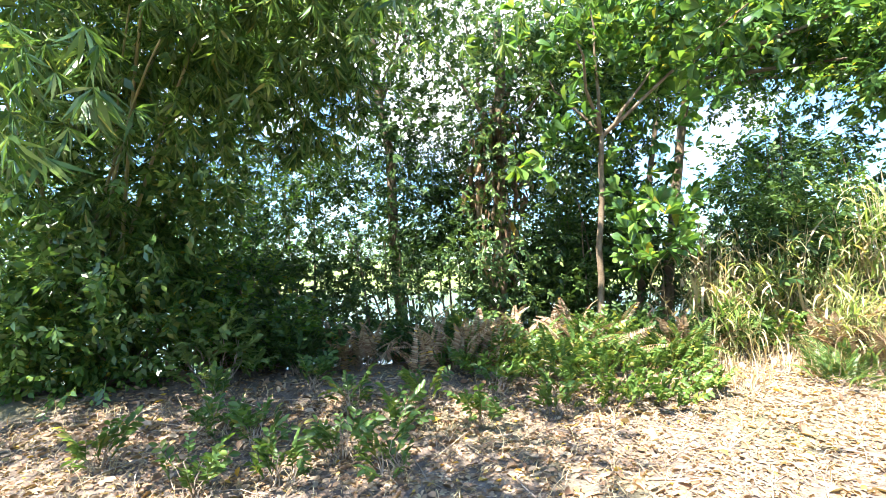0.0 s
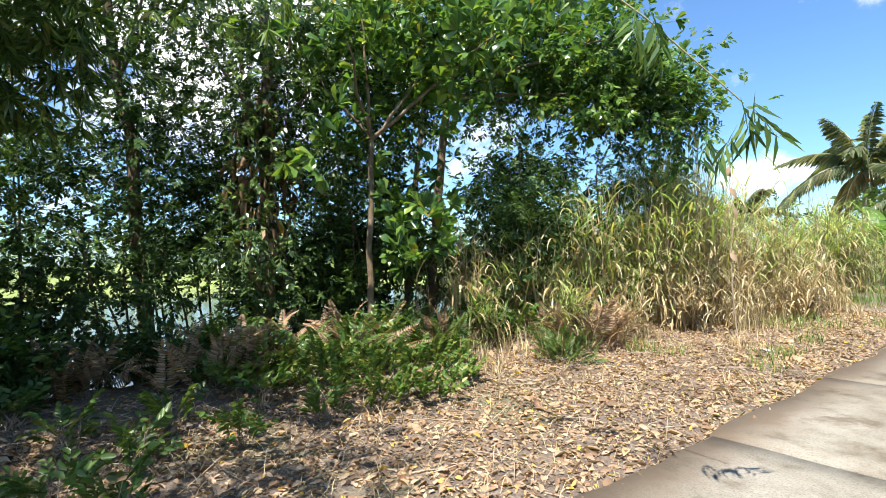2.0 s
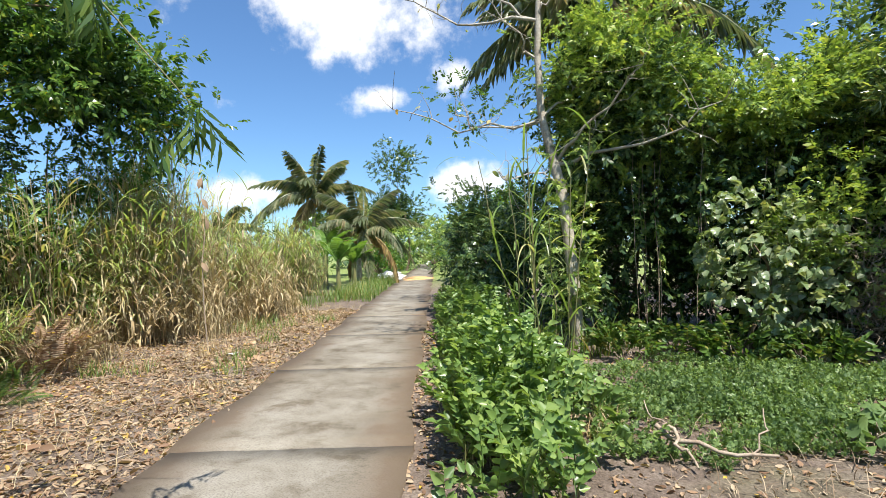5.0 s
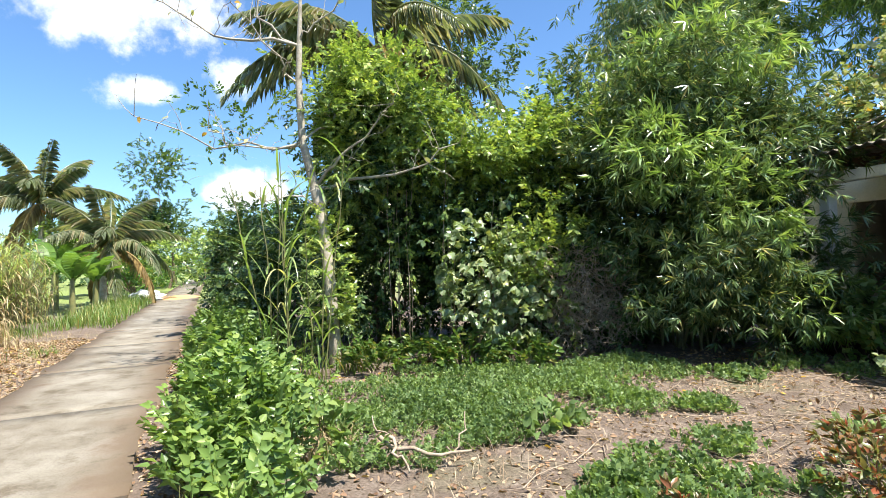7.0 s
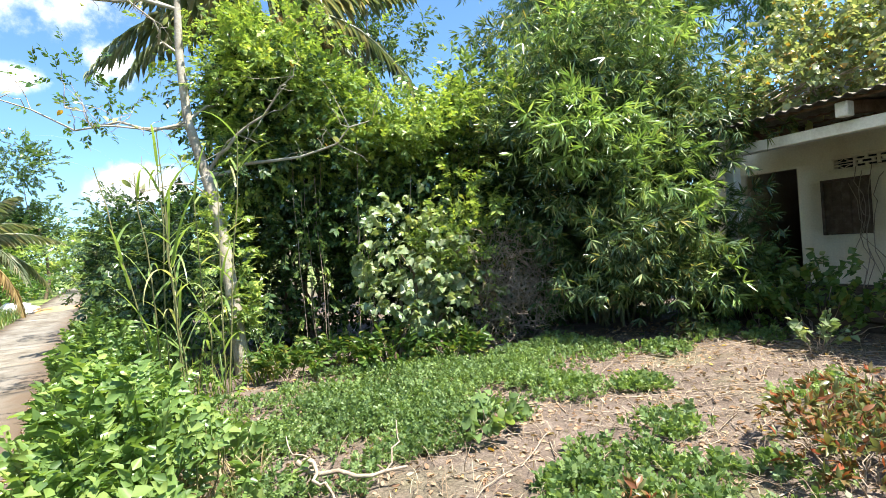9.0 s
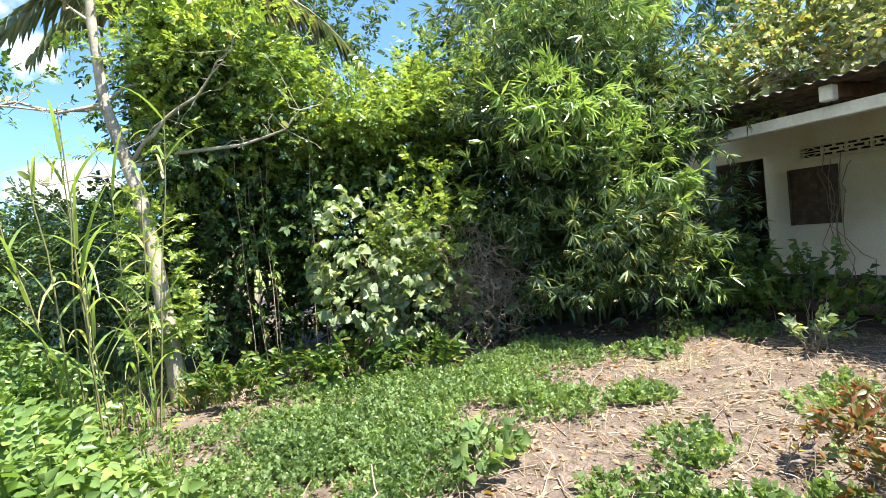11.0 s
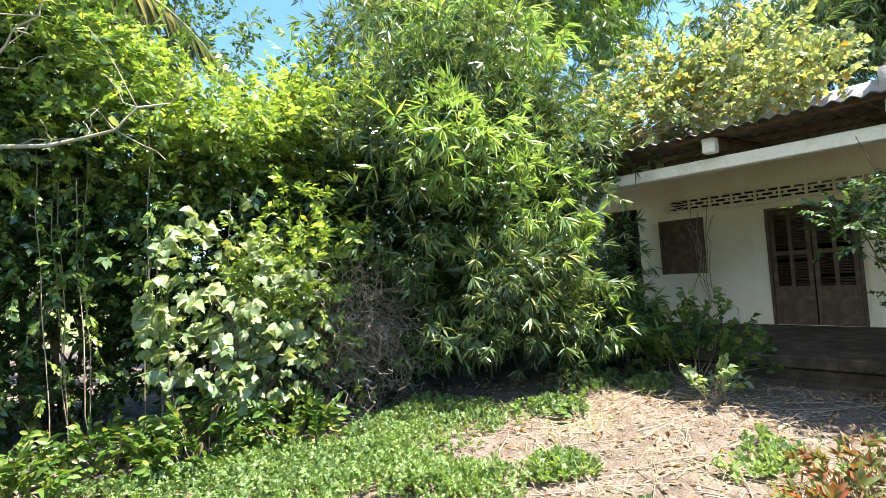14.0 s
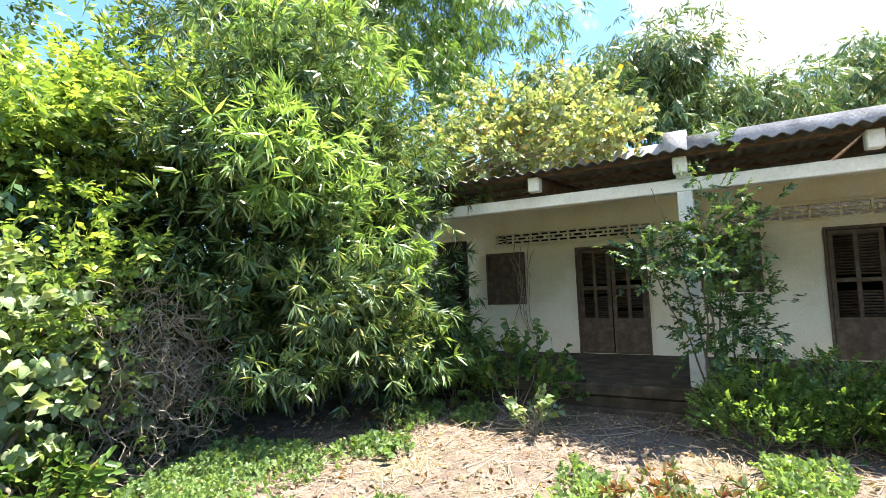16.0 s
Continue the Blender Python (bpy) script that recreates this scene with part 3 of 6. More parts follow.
hp("dark_room_lining", box(WX + 4.7, WX + 4.795, -8.8, 10.3, FL, 4.0), DARKROOM)
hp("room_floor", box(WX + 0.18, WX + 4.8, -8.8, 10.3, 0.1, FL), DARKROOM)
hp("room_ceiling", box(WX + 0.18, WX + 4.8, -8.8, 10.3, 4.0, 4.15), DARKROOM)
hp("parapet", joined([box(WX + 0.002, WX + 0.2, -9, 3.35, 3.55, 4.3), box(WX - 0.03, WX + 0.23, 3.35, 3.75, 3.55, 4.42), box(WX + 0.002, WX + 0.2, 3.75, 10.5, 3.55, 4.24)]), CONCRETE, label="stained grey concrete parapet above the roof")
hbox("veranda_floor", (9.42, WX, -9, 8.18, 0.2, FL), PLINTH, bevel=0.01)
hbox("veranda_edge", (9.3, 9.42, -9, 8.2, 0.18, FL + 0.003), PLINTH, bevel=0.02)
for k, (xa, za) in enumerate(((9.34, 0.02), (9.22, -0.12))):
    hbox("plinth", (xa, 9.9, -9, 8.15, -0.3, 0.18 - 0.14 * k), PLINTH, bevel=0.02, label="mossy dark brick plinth")
for y in (7.2, 3.25, -0.7, -4.6):
    hbox("post", (9.42, 9.6, y - 0.09, y + 0.09, FL, 3.1), WHITEWASH)
hbox("beam", (9.41, 9.61, -9, 8.3, 2.86, 3.03), WHITEWASH, bevel=0.01)
for y in np.arange(-6.5, 8, 1.95) + 0.02:
    v, f = box(9.28, WX, y - 0.055, y + 0.055, 0, 0.17)
    v[:, 2] += 3.12 + (v[:, 0] - 9.28) * 0.06
    hp("rafter", (v, f), TIMBER)
    hbox("rafter_cap", (9.2, 9.36, y - 0.085, y + 0.085, 3.07, 3.28), WHITEWASH, bevel=0.015, label="white painted rafter end")
for x in (9.3, 10.3, 11.3, 12.1):
    z = 3.12 + (x - 9.28) * 0.06 + 0.17
    hbox("purlin", (x - 0.04, x + 0.04, -9, 8.3, z, z + 0.06), TIMBER)
# corrugated sheets
for k in range(17):
    y0 = -9 + k * 1.03
    yy = np.linspace(y0, y0 + 1.07, 37)
    xs = np.linspace(8.98 + rng.normal(0, 0.03), WX - 0.02, 6)
    XX, YY = np.meshgrid(xs, yy, indexing="ij")
    ZZ = 3.335 + (XX - 9.28) * 0.06 + 0.022 * np.sin(YY * 2 * np.pi / 0.178) + rng.normal(0, 0.006) + 0.006 * (k % 2)
    v0 = np.stack([XX, YY, ZZ], -1).reshape(-1, 3)
    ii = (np.arange(5)[:, None] * 37 + np.arange(36)[None]).ravel()
    f0 = np.stack([ii, ii + 37, ii + 38, ii + 1], 1)
    v1 = v0 - (0, 0, 0.008)
    rim = np.array([(i + 1, i, 222 + i, 222 + i + 1) for i in range(36)])
    hp("roof_sheet", (np.concatenate([v0, v1]), np.concatenate([f0, f0[:, ::-1] + 222, rim])), ROOFING)


def louvred(name, y0, y1, z0, z1, panel_from=None, x=WX + 0.03, hinge=None, lean=0.0, missing=()):
    """A wooden leaf with stiles, rails, louvre slats and (below panel_from) a solid panel."""
    e = new(name)
    e.parent = house
    pivot = y0 if hinge is None else hinge
    e.location = (x - WX, pivot, 0)
    e.rotation_euler = (0, 0, radians(lean))
    w = 0.07

    def bx(nm, a, b2, c0, c1, d0=-0.02, d1=0.02, bev=0.004):
        return worn_box(nm, (d0, d1, a - pivot, b2 - pivot, c0, c1), WOOD, e, bev)
    bx("stile", y0, y0 + w, z0, z1)
    bx("stile", y1 - w, y1, z0, z1)
    mid_z = panel_from if panel_from is not None else z0 + w
    rails = [z0, z1 - w] + ([mid_z, mid_z + 0.62] if panel_from is not None else [])
    for r in rails:
        bx("rail", y0 + w, y1 - w, r, r + w)
    if panel_from is not None:
        ym = (y0 + y1) / 2
        bx("muntin", ym - 0.03, ym + 0.03, mid_z + w, z1 - w, -0.022, 0.02)
        bx("panel", y0 + w, y1 - w, z0 + w, mid_z, -0.012, 0.008)
        bx("panel", y0 + w + 0.06, y1 - w - 0.06, z0 + w + 0.06, mid_z - 0.06, -0.02, -0.012)
    zz = mid_z + (w if panel_from is not None else 0)
    k = 0
    while zz < z1 - w - 0.03:
        if k not in missing and not any(r - 0.02 < zz < r + w for r in rails):
            v, f = box(-0.018, 0.018, y0 + w - pivot, y1 - w - pivot, -0.003, 0.004)
            v[:, 2] += zz + 0.02 - v[:, 0] * 0.9
            piece("slat", (v, f), WOOD, e)
        zz += 0.047
        k += 1
    return e


def solid_shutter(y0, y1, z0, z1):
    e = new("shutter")
    e.parent = house
    e.location = (WX + 0.04 - WX, 0, 0)
    n_b = 5
    for i in range(n_b):
        a = y0 + (y1 - y0) * i / n_b
        worn_box("board", (-0.015, 0.015, a + 0.003, a + (y1 - y0) / n_b - 0.003, z0 + 0.01, z1 - 0.01), WOOD, e, 0.003)
    for z in (z0 + 0.15, z1 - 0.22):
        worn_box("batten", (-0.032, -0.015, y0 + 0.02, y1 - 0.02, z, z + 0.07), WOOD, e, 0.003)
    return e


def opening_frame(o, sill):
    y0, y1, z0, z1 = o
    for a, b2 in ((y0 - 0.035, y0 + 0.012), (y1 - 0.012, y1 + 0.035)):
        hbox("frame_post", (WX - 0.012, WX + 0.1, a, b2, z0, z1), WOOD, bevel=0.004)
    hbox("lintel", (WX - 0.014, WX + 0.1, y0 - 0.035, y1 + 0.035, z1 - 0.01, z1 + 0.04), WOOD, bevel=0.004)
    if sill:
        hbox("sill", (WX - 0.06, WX + 0.1, y0 - 0.06, y1 + 0.06, z0 - 0.06, z0 - 0.002), WHITEWASH, bevel=0.006)


solid_shutter(*W1)
opening_frame(W1, False)
opening_frame(D1, True)
louvred("door_leaf", 4.22, 4.83, FL + 0.02, 2.36, 0.95, missing=(3, 14))
louvred("door_leaf", 4.85, 5.45, FL + 0.02, 2.36, 0.95, missing=(9,))
opening_frame(W2, False)
louvred("shutter", 2.40, 2.80, 1.47, 2.40)
louvred("shutter", 2.84, 3.23, 1.47, 2.40, missing=(5, 6), lean=-14, hinge=3.23, x=WX - 0.03)
opening_frame(D2, True)
louvred("door_leaf", 0.72, 1.43, FL + 0.02, 2.40, 0.95, missing=(9, 10, 11, 12))
louvred("door_leaf", -0.13, 0.55, FL + 0.02, 2.40, 0.95, hinge=-0.13, lean=-70)


def vent_block(y0, y1, z0, z1, star):
    """A pierced cement block: a star, or staggered slots."""
    w = 0.02
    parts = [box(WX - 0.02, WX + 0.05, y0, y1, z0, z0 + w), box(WX - 0.02, WX + 0.05, y0, y1, z1 - w, z1),
             box(WX - 0.018, WX + 0.048, y0, y0 + w, z0 + w, z1 - w), box(WX - 0.018, WX + 0.048, y1 - w, y1, z0 + w, z1 - w)]
    cy, cz = (y0 + y1) / 2, (z0 + z1) / 2
    if star:
        hy, hz = (y1 - y0) / 2 - w, (z1 - z0) / 2 - w
        for a, c2 in ((1, 1), (-1, 1), (-1, -1), (1, -1)):
            t = np.linspace(0, np.pi / 2, 7)
            line = np.stack([np.full(7, WX + 0.015), cy + a * (hy * np.cos(t) ** 3 + 0.012), cz + c2 * (0.03 + (hz - 0.03) * np.sin(t) ** 3)], 1)
            parts.append(tube(line, np.full(7, 0.010), 4))
        for dz in (-0.022, 0.022):
            parts.append(box(WX - 0.005, WX + 0.04, y0 + w, y1 - w, cz + dz - 0.008, cz + dz + 0.008))
    else:
        h = (z1 - z0) / 3
        for r in range(3):
            if r:
                parts.append(box(WX - 0.014, WX + 0.044, y0 + w, y1 - w, z0 + h * r - 0.015, z0 + h * r + 0.015))
            for q2 in ((0.22, 0.78) if r % 2 else (0.5,)):
                c2 = y0 + (y1 - y0) * q2
                parts.append(box(WX - 0.010, WX + 0.04, c2 - 0.024, c2 + 0.024, z0 + h * r + 0.0, z0 + h * r + h))
    return joined(parts)


def vent_row(v, pattern):
    y0, y1, z0, z1 = v
    n_b = len(pattern)
    st = (y1 - y0) / n_b
    for i, k in enumerate(pattern):
        hp("vent_block", vent_block(y1 - (i + 1) * st, y1 - i * st, z0, z1, k == "s"), PLASTER)
    hbox("vent_ledge", (WX - 0.04, WX - 0.001, y0 - 0.06, y1 + 0.06, z1 + 0.002, z1 + 0.05), PLASTER, bevel=0.006)
    hbox("vent_ledge", (WX - 0.035, WX - 0.001, y0 - 0.06, y1 + 0.06, z0 - 0.035, z0 - 0.002), PLASTER, bevel=0.006)


vent_row(V1, "sooooooo")
vent_row(V2, "ssossossoss")

# ---- twig shapes ----
tr = np.random.default_rng(11)
T_BAMBOO = [sprig(tr, "lance", 8, 0.18, 0.026, 0.22, 0.75, "mini", droop=0.35) for _ in range(5)]
T_BAMBOO_BIG = [sprig(tr, "lance", 8, 0.24, 0.032, 0.26, 0.7, "mini", 0.4) for _ in range(5)]
T_FAN = [sprig(tr, "lance", 10, 0.2, 0.026, 0.1, 0.95, "mini", 0.28, True) for _ in range(6)]
T_BROAD = [sprig(tr, "spoon", 9, 0.20, 0.085, 0.16, 1.05, False, 0.25, True) for _ in range(5)]
T_SMALL = [sprig(tr, "oval", 10, 0.085, 0.045, 0.26, 0.95, "mini", droop=0.15) for _ in range(5)]
T_MID = [sprig(tr, "oval", 8, 0.115, 0.055, 0.30, 0.95, droop=0.25) for _ in range(5)]
T_LEAFY = [sprig(tr, "oval", 8, 0.11, 0.052, 0.28, 0.95, "mini", droop=0.25) for _ in range(6)]
T_HEART = [sprig(tr, "heart", 6, 0.10, 0.10, 0.28, 1.0, droop=0.45) for _ in range(5)]
T_WEED = [sprig(tr, "heart", 9, 0.095, 0.062, 0.30, 1.05, True, 0.25) for _ in range(5)]
T_COVER = [sprig(tr, "oval", 9, 0.042, 0.028, 0.09, 1.1, "mini", droop=0.0) for _ in range(5)]
T_MALLOW = [sprig(tr, "heart", 5, 0.15, 0.15, 0.26, 1.0, False, 0.5) for _ in range(5)]
T_RED = [sprig(tr, "lance", 9, 0.1, 0.034, 0.12, 0.9, False, 0.05, True) for _ in range(5)]


def fern_frond(r):
    """An arching frond with two rows of leaflets."""
    it = []
    for i in range(22):
        t = i / 22
        x, z = 0.6 * t, 0.34 * t - 0.42 * t * t
        ln = 0.14 * (1 - t) ** 0.7 * min(1, t * 6 + 0.4) + 0.012
        for sd in (-1, 1):
            m = turns(np.array([[0.25, sd, -0.15]]), np.array([0, 0, 1.0]), r.normal(0, 0.15, 1))[0]
            v, f = leaf_lite("lance", ln, 0.026)
            it.append((v @ m.T + (x, 0, z), f))
    return joined(it)


T_FERN = [fern_frond(tr) for _ in range(3)]


def grow(name, label, category, base, group=""):
    return thing(name, label, category, base, group)


def grown(ob, name, vf, material, label="", smooth=False):
    v, f = vf
    return piece(name, (np.asarray(v, float) - np.array(ob.location), f), material, ob, label, smooth)


# ---- bank of the pond: trees ----
rng = np.random.default_rng(21)

# slender sapling with large leaves
t1 = grow("tree", "slender brown sapling with large glossy leaves in tufts", "tree", (-7.25, 2.5, 0.1))
trunk = bent((-7.25, 2.5, 0.0), (-7.32, 2.62, 3.55), 9, 0.05, rng)
grown(t1, "trunk", tube(trunk, np.linspace(0.06, 0.042, 9), 8), BARK, smooth=True)
ends = [(-7.2, 2.45, 5.6), (-7.0, 3.5, 4.75), (-6.6, 4.6, 5.3), (-7.7, 1.9, 4.6), (-6.4, 2.0, 4.7)]
for e in ends:
    grown(t1, "branch", tube(bent(trunk[-1], e, 7, 0.08, rng), np.linspace(0.036, 0.012, 7), 6), BARK, smooth=True)
grown(t1, "crown", foliage(rng, T_BROAD, [((-7.0, 2.6, 5.2), (1.3, 1.8, 0.9), 120), ((-6.6, 4.3, 5.2), (1.0, 1.2, 0.8), 80), ((-7.2, 2.0, 3.3), (0.6, 0.8, 0.5), 26), ((-7.2, 3.3, 2.2), (0.5, 0.7, 0.8), 30), ((-6.7, 3.1, 2.0), (0.4, 0.4, 0.5), 26), ((-7.6, 3.4, 4.3), (0.9, 1.5, 1.2), 130)], 1.25, 0.5, 0.6, 0.5, 0.9), BROAD)

# leaning pair of trunks
t2 = grow("tree", "leaning brown tree with a wide drooping leafy crown", "tree", (-9.4, 4.4, 0.0))
fork = np.array((-9.9, 5.4, 5.3))
grown(t2, "trunk", tube(bent((-9.3, 4.35, -0.4), fork, 10, 0.12, rng), np.linspace(0.13, 0.08, 10), 9), BARK, smooth=True)
grown(t2, "trunk", tube(bent((-9.5, 3.9, -0.4), (-9.6, 4.6, 5.2), 10, 0.12, rng), np.linspace(0.09, 0.05, 10), 8), BARK, smooth=True)
for e in ((-10.2, 8.4, 6.5), (-8.9, 6.8, 7.2), (-11.1, 9.7, 6.0), (-12.9, 7.3, 8.7), (-10.5, 5.1, 7.9), (-8.1, 8.7, 5.3), (-7.0, 8.0, 6.0)):
    grown(t2, "branch", tube(bent(fork, e, 8, 0.2, rng), np.linspace(0.055, 0.012, 8), 6), BARK, smooth=True)
grown(t2, "tufted_foliage", foliage(rng, T_BROAD, [((-8.2, 7.0, 6.0), (1.8, 2.9, 1.3), 200), ((-9.9, 4.3, 6.5), (1.5, 1.9, 1.0), 90), ((-7.5, 8.5, 5.0), (1.2, 1.5, 1.1), 70)], 1.25, 0.5, 0.4, 0.5, 0.8), BROAD)
# inside of the crown coloured darker to stand for its shade
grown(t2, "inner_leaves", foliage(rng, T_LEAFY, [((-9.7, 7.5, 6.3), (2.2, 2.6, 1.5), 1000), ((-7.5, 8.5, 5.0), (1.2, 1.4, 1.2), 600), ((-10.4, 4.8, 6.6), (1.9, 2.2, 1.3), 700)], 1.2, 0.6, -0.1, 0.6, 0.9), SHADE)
grown(t2, "crown", foliage(rng, T_LEAFY, [((-9.7, 7.5, 6.5), (2.7, 3.2, 1.9), 1900), ((-7.5, 8.5, 5.2), (1.6, 1.8, 1.5), 700), ((-10.6, 4.8, 7.0), (2.4, 2.7, 1.6), 1200), ((-6.7, 9.4, 4.4), (0.6, 0.8, 1.0), 240), ((-11.1, 6.7, 3.8), (1.8, 1.9, 1.2), 380)], 1.2, 0.6, -0.1, 0.6, 0.75, knot=12), BROAD)

# tree wrapped in creepers and dead fronds
t3 = grow("tree", "dark tree overgrown with creepers and withered fronds", "tree", (-8.8, 1.05, 0.0))
grown(t3, "trunk", tube(bent((-8.8, 1.05, -0.4), (-8.9, 1.2, 6.2), 9, 0.15, rng), np.linspace(0.16, 0.09, 9), 8), BARK, smooth=True)
for e in ((-8.0, 1.9, 4.6), (-8.4, 0.2, 5.2), (-8.2, 1.6, 6.4), (-9.5, 0.6, 6.6)):
    grown(t3, "branch", tube(bent((-8.85, 1.1, 3.6), e, 7, 0.15, rng), np.linspace(0.06, 0.014, 7), 6), BARK, smooth=True)
grown(t3, "crown", foliage(rng, T_LEAFY, [((-8.7, 1.2, 6.2), (1.7, 1.9, 1.3), 1000), ((-8.6, 1.2, 4.2), (0.9, 1.0, 1.6), 420), ((-8.3, 1.0, 1.8), (0.7, 0.9, 1.4), 420), ((-8.4, 2.6, 4.4), (1.1, 1.7, 1.6), 1100)], 1.0, 0.6, -0.2, 0.6, 0.7), SMALL)
p, d = blob(rng, (-8.6, 1.05, 2.9), (0.55, 0.6, 1.7), 240, 0.5)
grown(t3, "dead_fronds", placed([leaf_lite("blade", 0.36, 0.035)], p, d * 0.4 + (0, 0, -1.0) + rng.normal(0, 0.3, p.shape), rng.uniform(0.5, 1.2, len(p)), rng), LITTER, "withered hanging brown fronds")

# mottled trunk at the water
t4 = grow("tree", "mottled straight trunk with a light feathery crown", "tree", (-9.5, -0.75, 0.0))
tk = bent((-9.5, -0.72, -0.8), (-9.6, -1.35, 7.6), 10, 0.14, rng)
grown(t4, "trunk", tube(tk, np.linspace(0.13, 0.07, 10), 9), BARK, smooth=True)
for e in ((-8.4, -0.4, 6.6), (-9.0, -2.6, 6.9), (-10.4, -0.2, 7.4), (-8.8, 0.3, 8.0), (-9.2, -1.8, 4.4), (-8.6, -0.2, 4.2)):
    grown(t4, "branch", tube(bent(tk[6], e, 6, 0.15, rng), np.linspace(0.04, 0.01, 6), 5), BARK, smooth=True)
# crown leaves take the shade-toned colour
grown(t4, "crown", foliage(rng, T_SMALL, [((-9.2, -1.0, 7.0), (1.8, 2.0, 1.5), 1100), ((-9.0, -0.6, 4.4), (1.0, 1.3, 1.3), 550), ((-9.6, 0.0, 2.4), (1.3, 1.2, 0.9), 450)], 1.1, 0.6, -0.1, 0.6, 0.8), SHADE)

# shrubs along the water's edge; those in SHADE carry shade in their colour
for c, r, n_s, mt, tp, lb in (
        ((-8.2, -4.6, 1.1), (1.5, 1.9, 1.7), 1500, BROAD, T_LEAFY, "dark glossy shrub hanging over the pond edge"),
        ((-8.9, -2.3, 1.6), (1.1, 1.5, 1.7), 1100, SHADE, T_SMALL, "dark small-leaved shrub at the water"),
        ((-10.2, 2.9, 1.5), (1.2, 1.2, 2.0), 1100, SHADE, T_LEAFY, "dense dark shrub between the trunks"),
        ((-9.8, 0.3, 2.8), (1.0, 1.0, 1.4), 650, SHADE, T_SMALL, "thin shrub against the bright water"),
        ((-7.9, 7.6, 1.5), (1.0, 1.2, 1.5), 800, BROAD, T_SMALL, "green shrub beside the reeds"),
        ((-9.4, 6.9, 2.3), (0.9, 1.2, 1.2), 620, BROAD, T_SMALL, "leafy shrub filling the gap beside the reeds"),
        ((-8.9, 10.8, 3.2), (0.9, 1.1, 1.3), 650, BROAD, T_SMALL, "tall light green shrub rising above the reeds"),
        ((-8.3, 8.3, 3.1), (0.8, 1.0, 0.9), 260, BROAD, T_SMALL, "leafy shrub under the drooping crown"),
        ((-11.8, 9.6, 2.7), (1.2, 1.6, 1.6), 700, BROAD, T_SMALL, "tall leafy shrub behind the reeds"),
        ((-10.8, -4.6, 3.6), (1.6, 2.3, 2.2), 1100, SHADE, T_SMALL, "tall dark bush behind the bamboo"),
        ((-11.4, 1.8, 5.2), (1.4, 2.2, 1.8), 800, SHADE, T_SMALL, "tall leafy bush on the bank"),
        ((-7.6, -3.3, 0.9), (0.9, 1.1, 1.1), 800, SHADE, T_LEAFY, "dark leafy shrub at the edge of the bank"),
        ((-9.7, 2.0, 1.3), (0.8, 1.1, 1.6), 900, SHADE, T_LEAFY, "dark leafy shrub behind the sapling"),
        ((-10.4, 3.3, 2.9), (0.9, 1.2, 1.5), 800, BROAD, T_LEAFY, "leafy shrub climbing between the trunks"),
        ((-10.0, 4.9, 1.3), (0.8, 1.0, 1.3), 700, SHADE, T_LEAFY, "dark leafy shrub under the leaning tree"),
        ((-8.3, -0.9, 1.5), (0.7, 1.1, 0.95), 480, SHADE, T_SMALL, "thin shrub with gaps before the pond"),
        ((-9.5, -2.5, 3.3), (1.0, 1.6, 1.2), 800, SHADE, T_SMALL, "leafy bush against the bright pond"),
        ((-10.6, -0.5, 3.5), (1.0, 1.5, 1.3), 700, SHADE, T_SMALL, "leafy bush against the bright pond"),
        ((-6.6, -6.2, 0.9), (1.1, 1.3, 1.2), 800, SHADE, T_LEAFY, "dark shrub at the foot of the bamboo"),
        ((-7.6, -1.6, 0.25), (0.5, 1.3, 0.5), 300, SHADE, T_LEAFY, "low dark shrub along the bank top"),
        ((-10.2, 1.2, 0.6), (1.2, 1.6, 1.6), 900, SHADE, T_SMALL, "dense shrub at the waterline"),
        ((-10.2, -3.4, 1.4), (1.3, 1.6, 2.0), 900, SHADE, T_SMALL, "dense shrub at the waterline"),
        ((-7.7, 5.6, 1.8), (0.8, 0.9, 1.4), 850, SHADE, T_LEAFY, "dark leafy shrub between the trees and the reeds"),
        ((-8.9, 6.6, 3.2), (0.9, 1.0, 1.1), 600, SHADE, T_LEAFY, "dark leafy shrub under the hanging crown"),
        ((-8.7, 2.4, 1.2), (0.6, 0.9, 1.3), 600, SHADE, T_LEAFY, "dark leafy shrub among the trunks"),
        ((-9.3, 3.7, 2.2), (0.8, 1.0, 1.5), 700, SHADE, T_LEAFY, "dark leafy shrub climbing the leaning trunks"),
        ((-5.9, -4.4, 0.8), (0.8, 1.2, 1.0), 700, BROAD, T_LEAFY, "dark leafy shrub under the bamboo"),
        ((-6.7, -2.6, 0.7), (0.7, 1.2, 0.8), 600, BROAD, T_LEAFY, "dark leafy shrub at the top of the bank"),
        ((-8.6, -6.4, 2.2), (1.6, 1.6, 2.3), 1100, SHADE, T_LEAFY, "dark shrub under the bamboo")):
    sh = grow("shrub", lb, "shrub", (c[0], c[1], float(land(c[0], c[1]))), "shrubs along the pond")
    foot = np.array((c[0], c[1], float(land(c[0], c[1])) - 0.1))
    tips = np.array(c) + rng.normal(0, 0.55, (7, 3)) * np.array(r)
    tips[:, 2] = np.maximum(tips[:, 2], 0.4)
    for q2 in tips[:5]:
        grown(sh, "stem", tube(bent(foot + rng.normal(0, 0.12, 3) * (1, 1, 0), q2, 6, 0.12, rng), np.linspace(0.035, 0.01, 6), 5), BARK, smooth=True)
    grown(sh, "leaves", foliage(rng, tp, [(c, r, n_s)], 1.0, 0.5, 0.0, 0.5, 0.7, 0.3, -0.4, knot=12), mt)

# overhanging bamboo
bb = grow("bamboo", "overhanging bamboo clump with long drooping dark leaves", "bamboo", (-6.6, -5.2, 0.0))
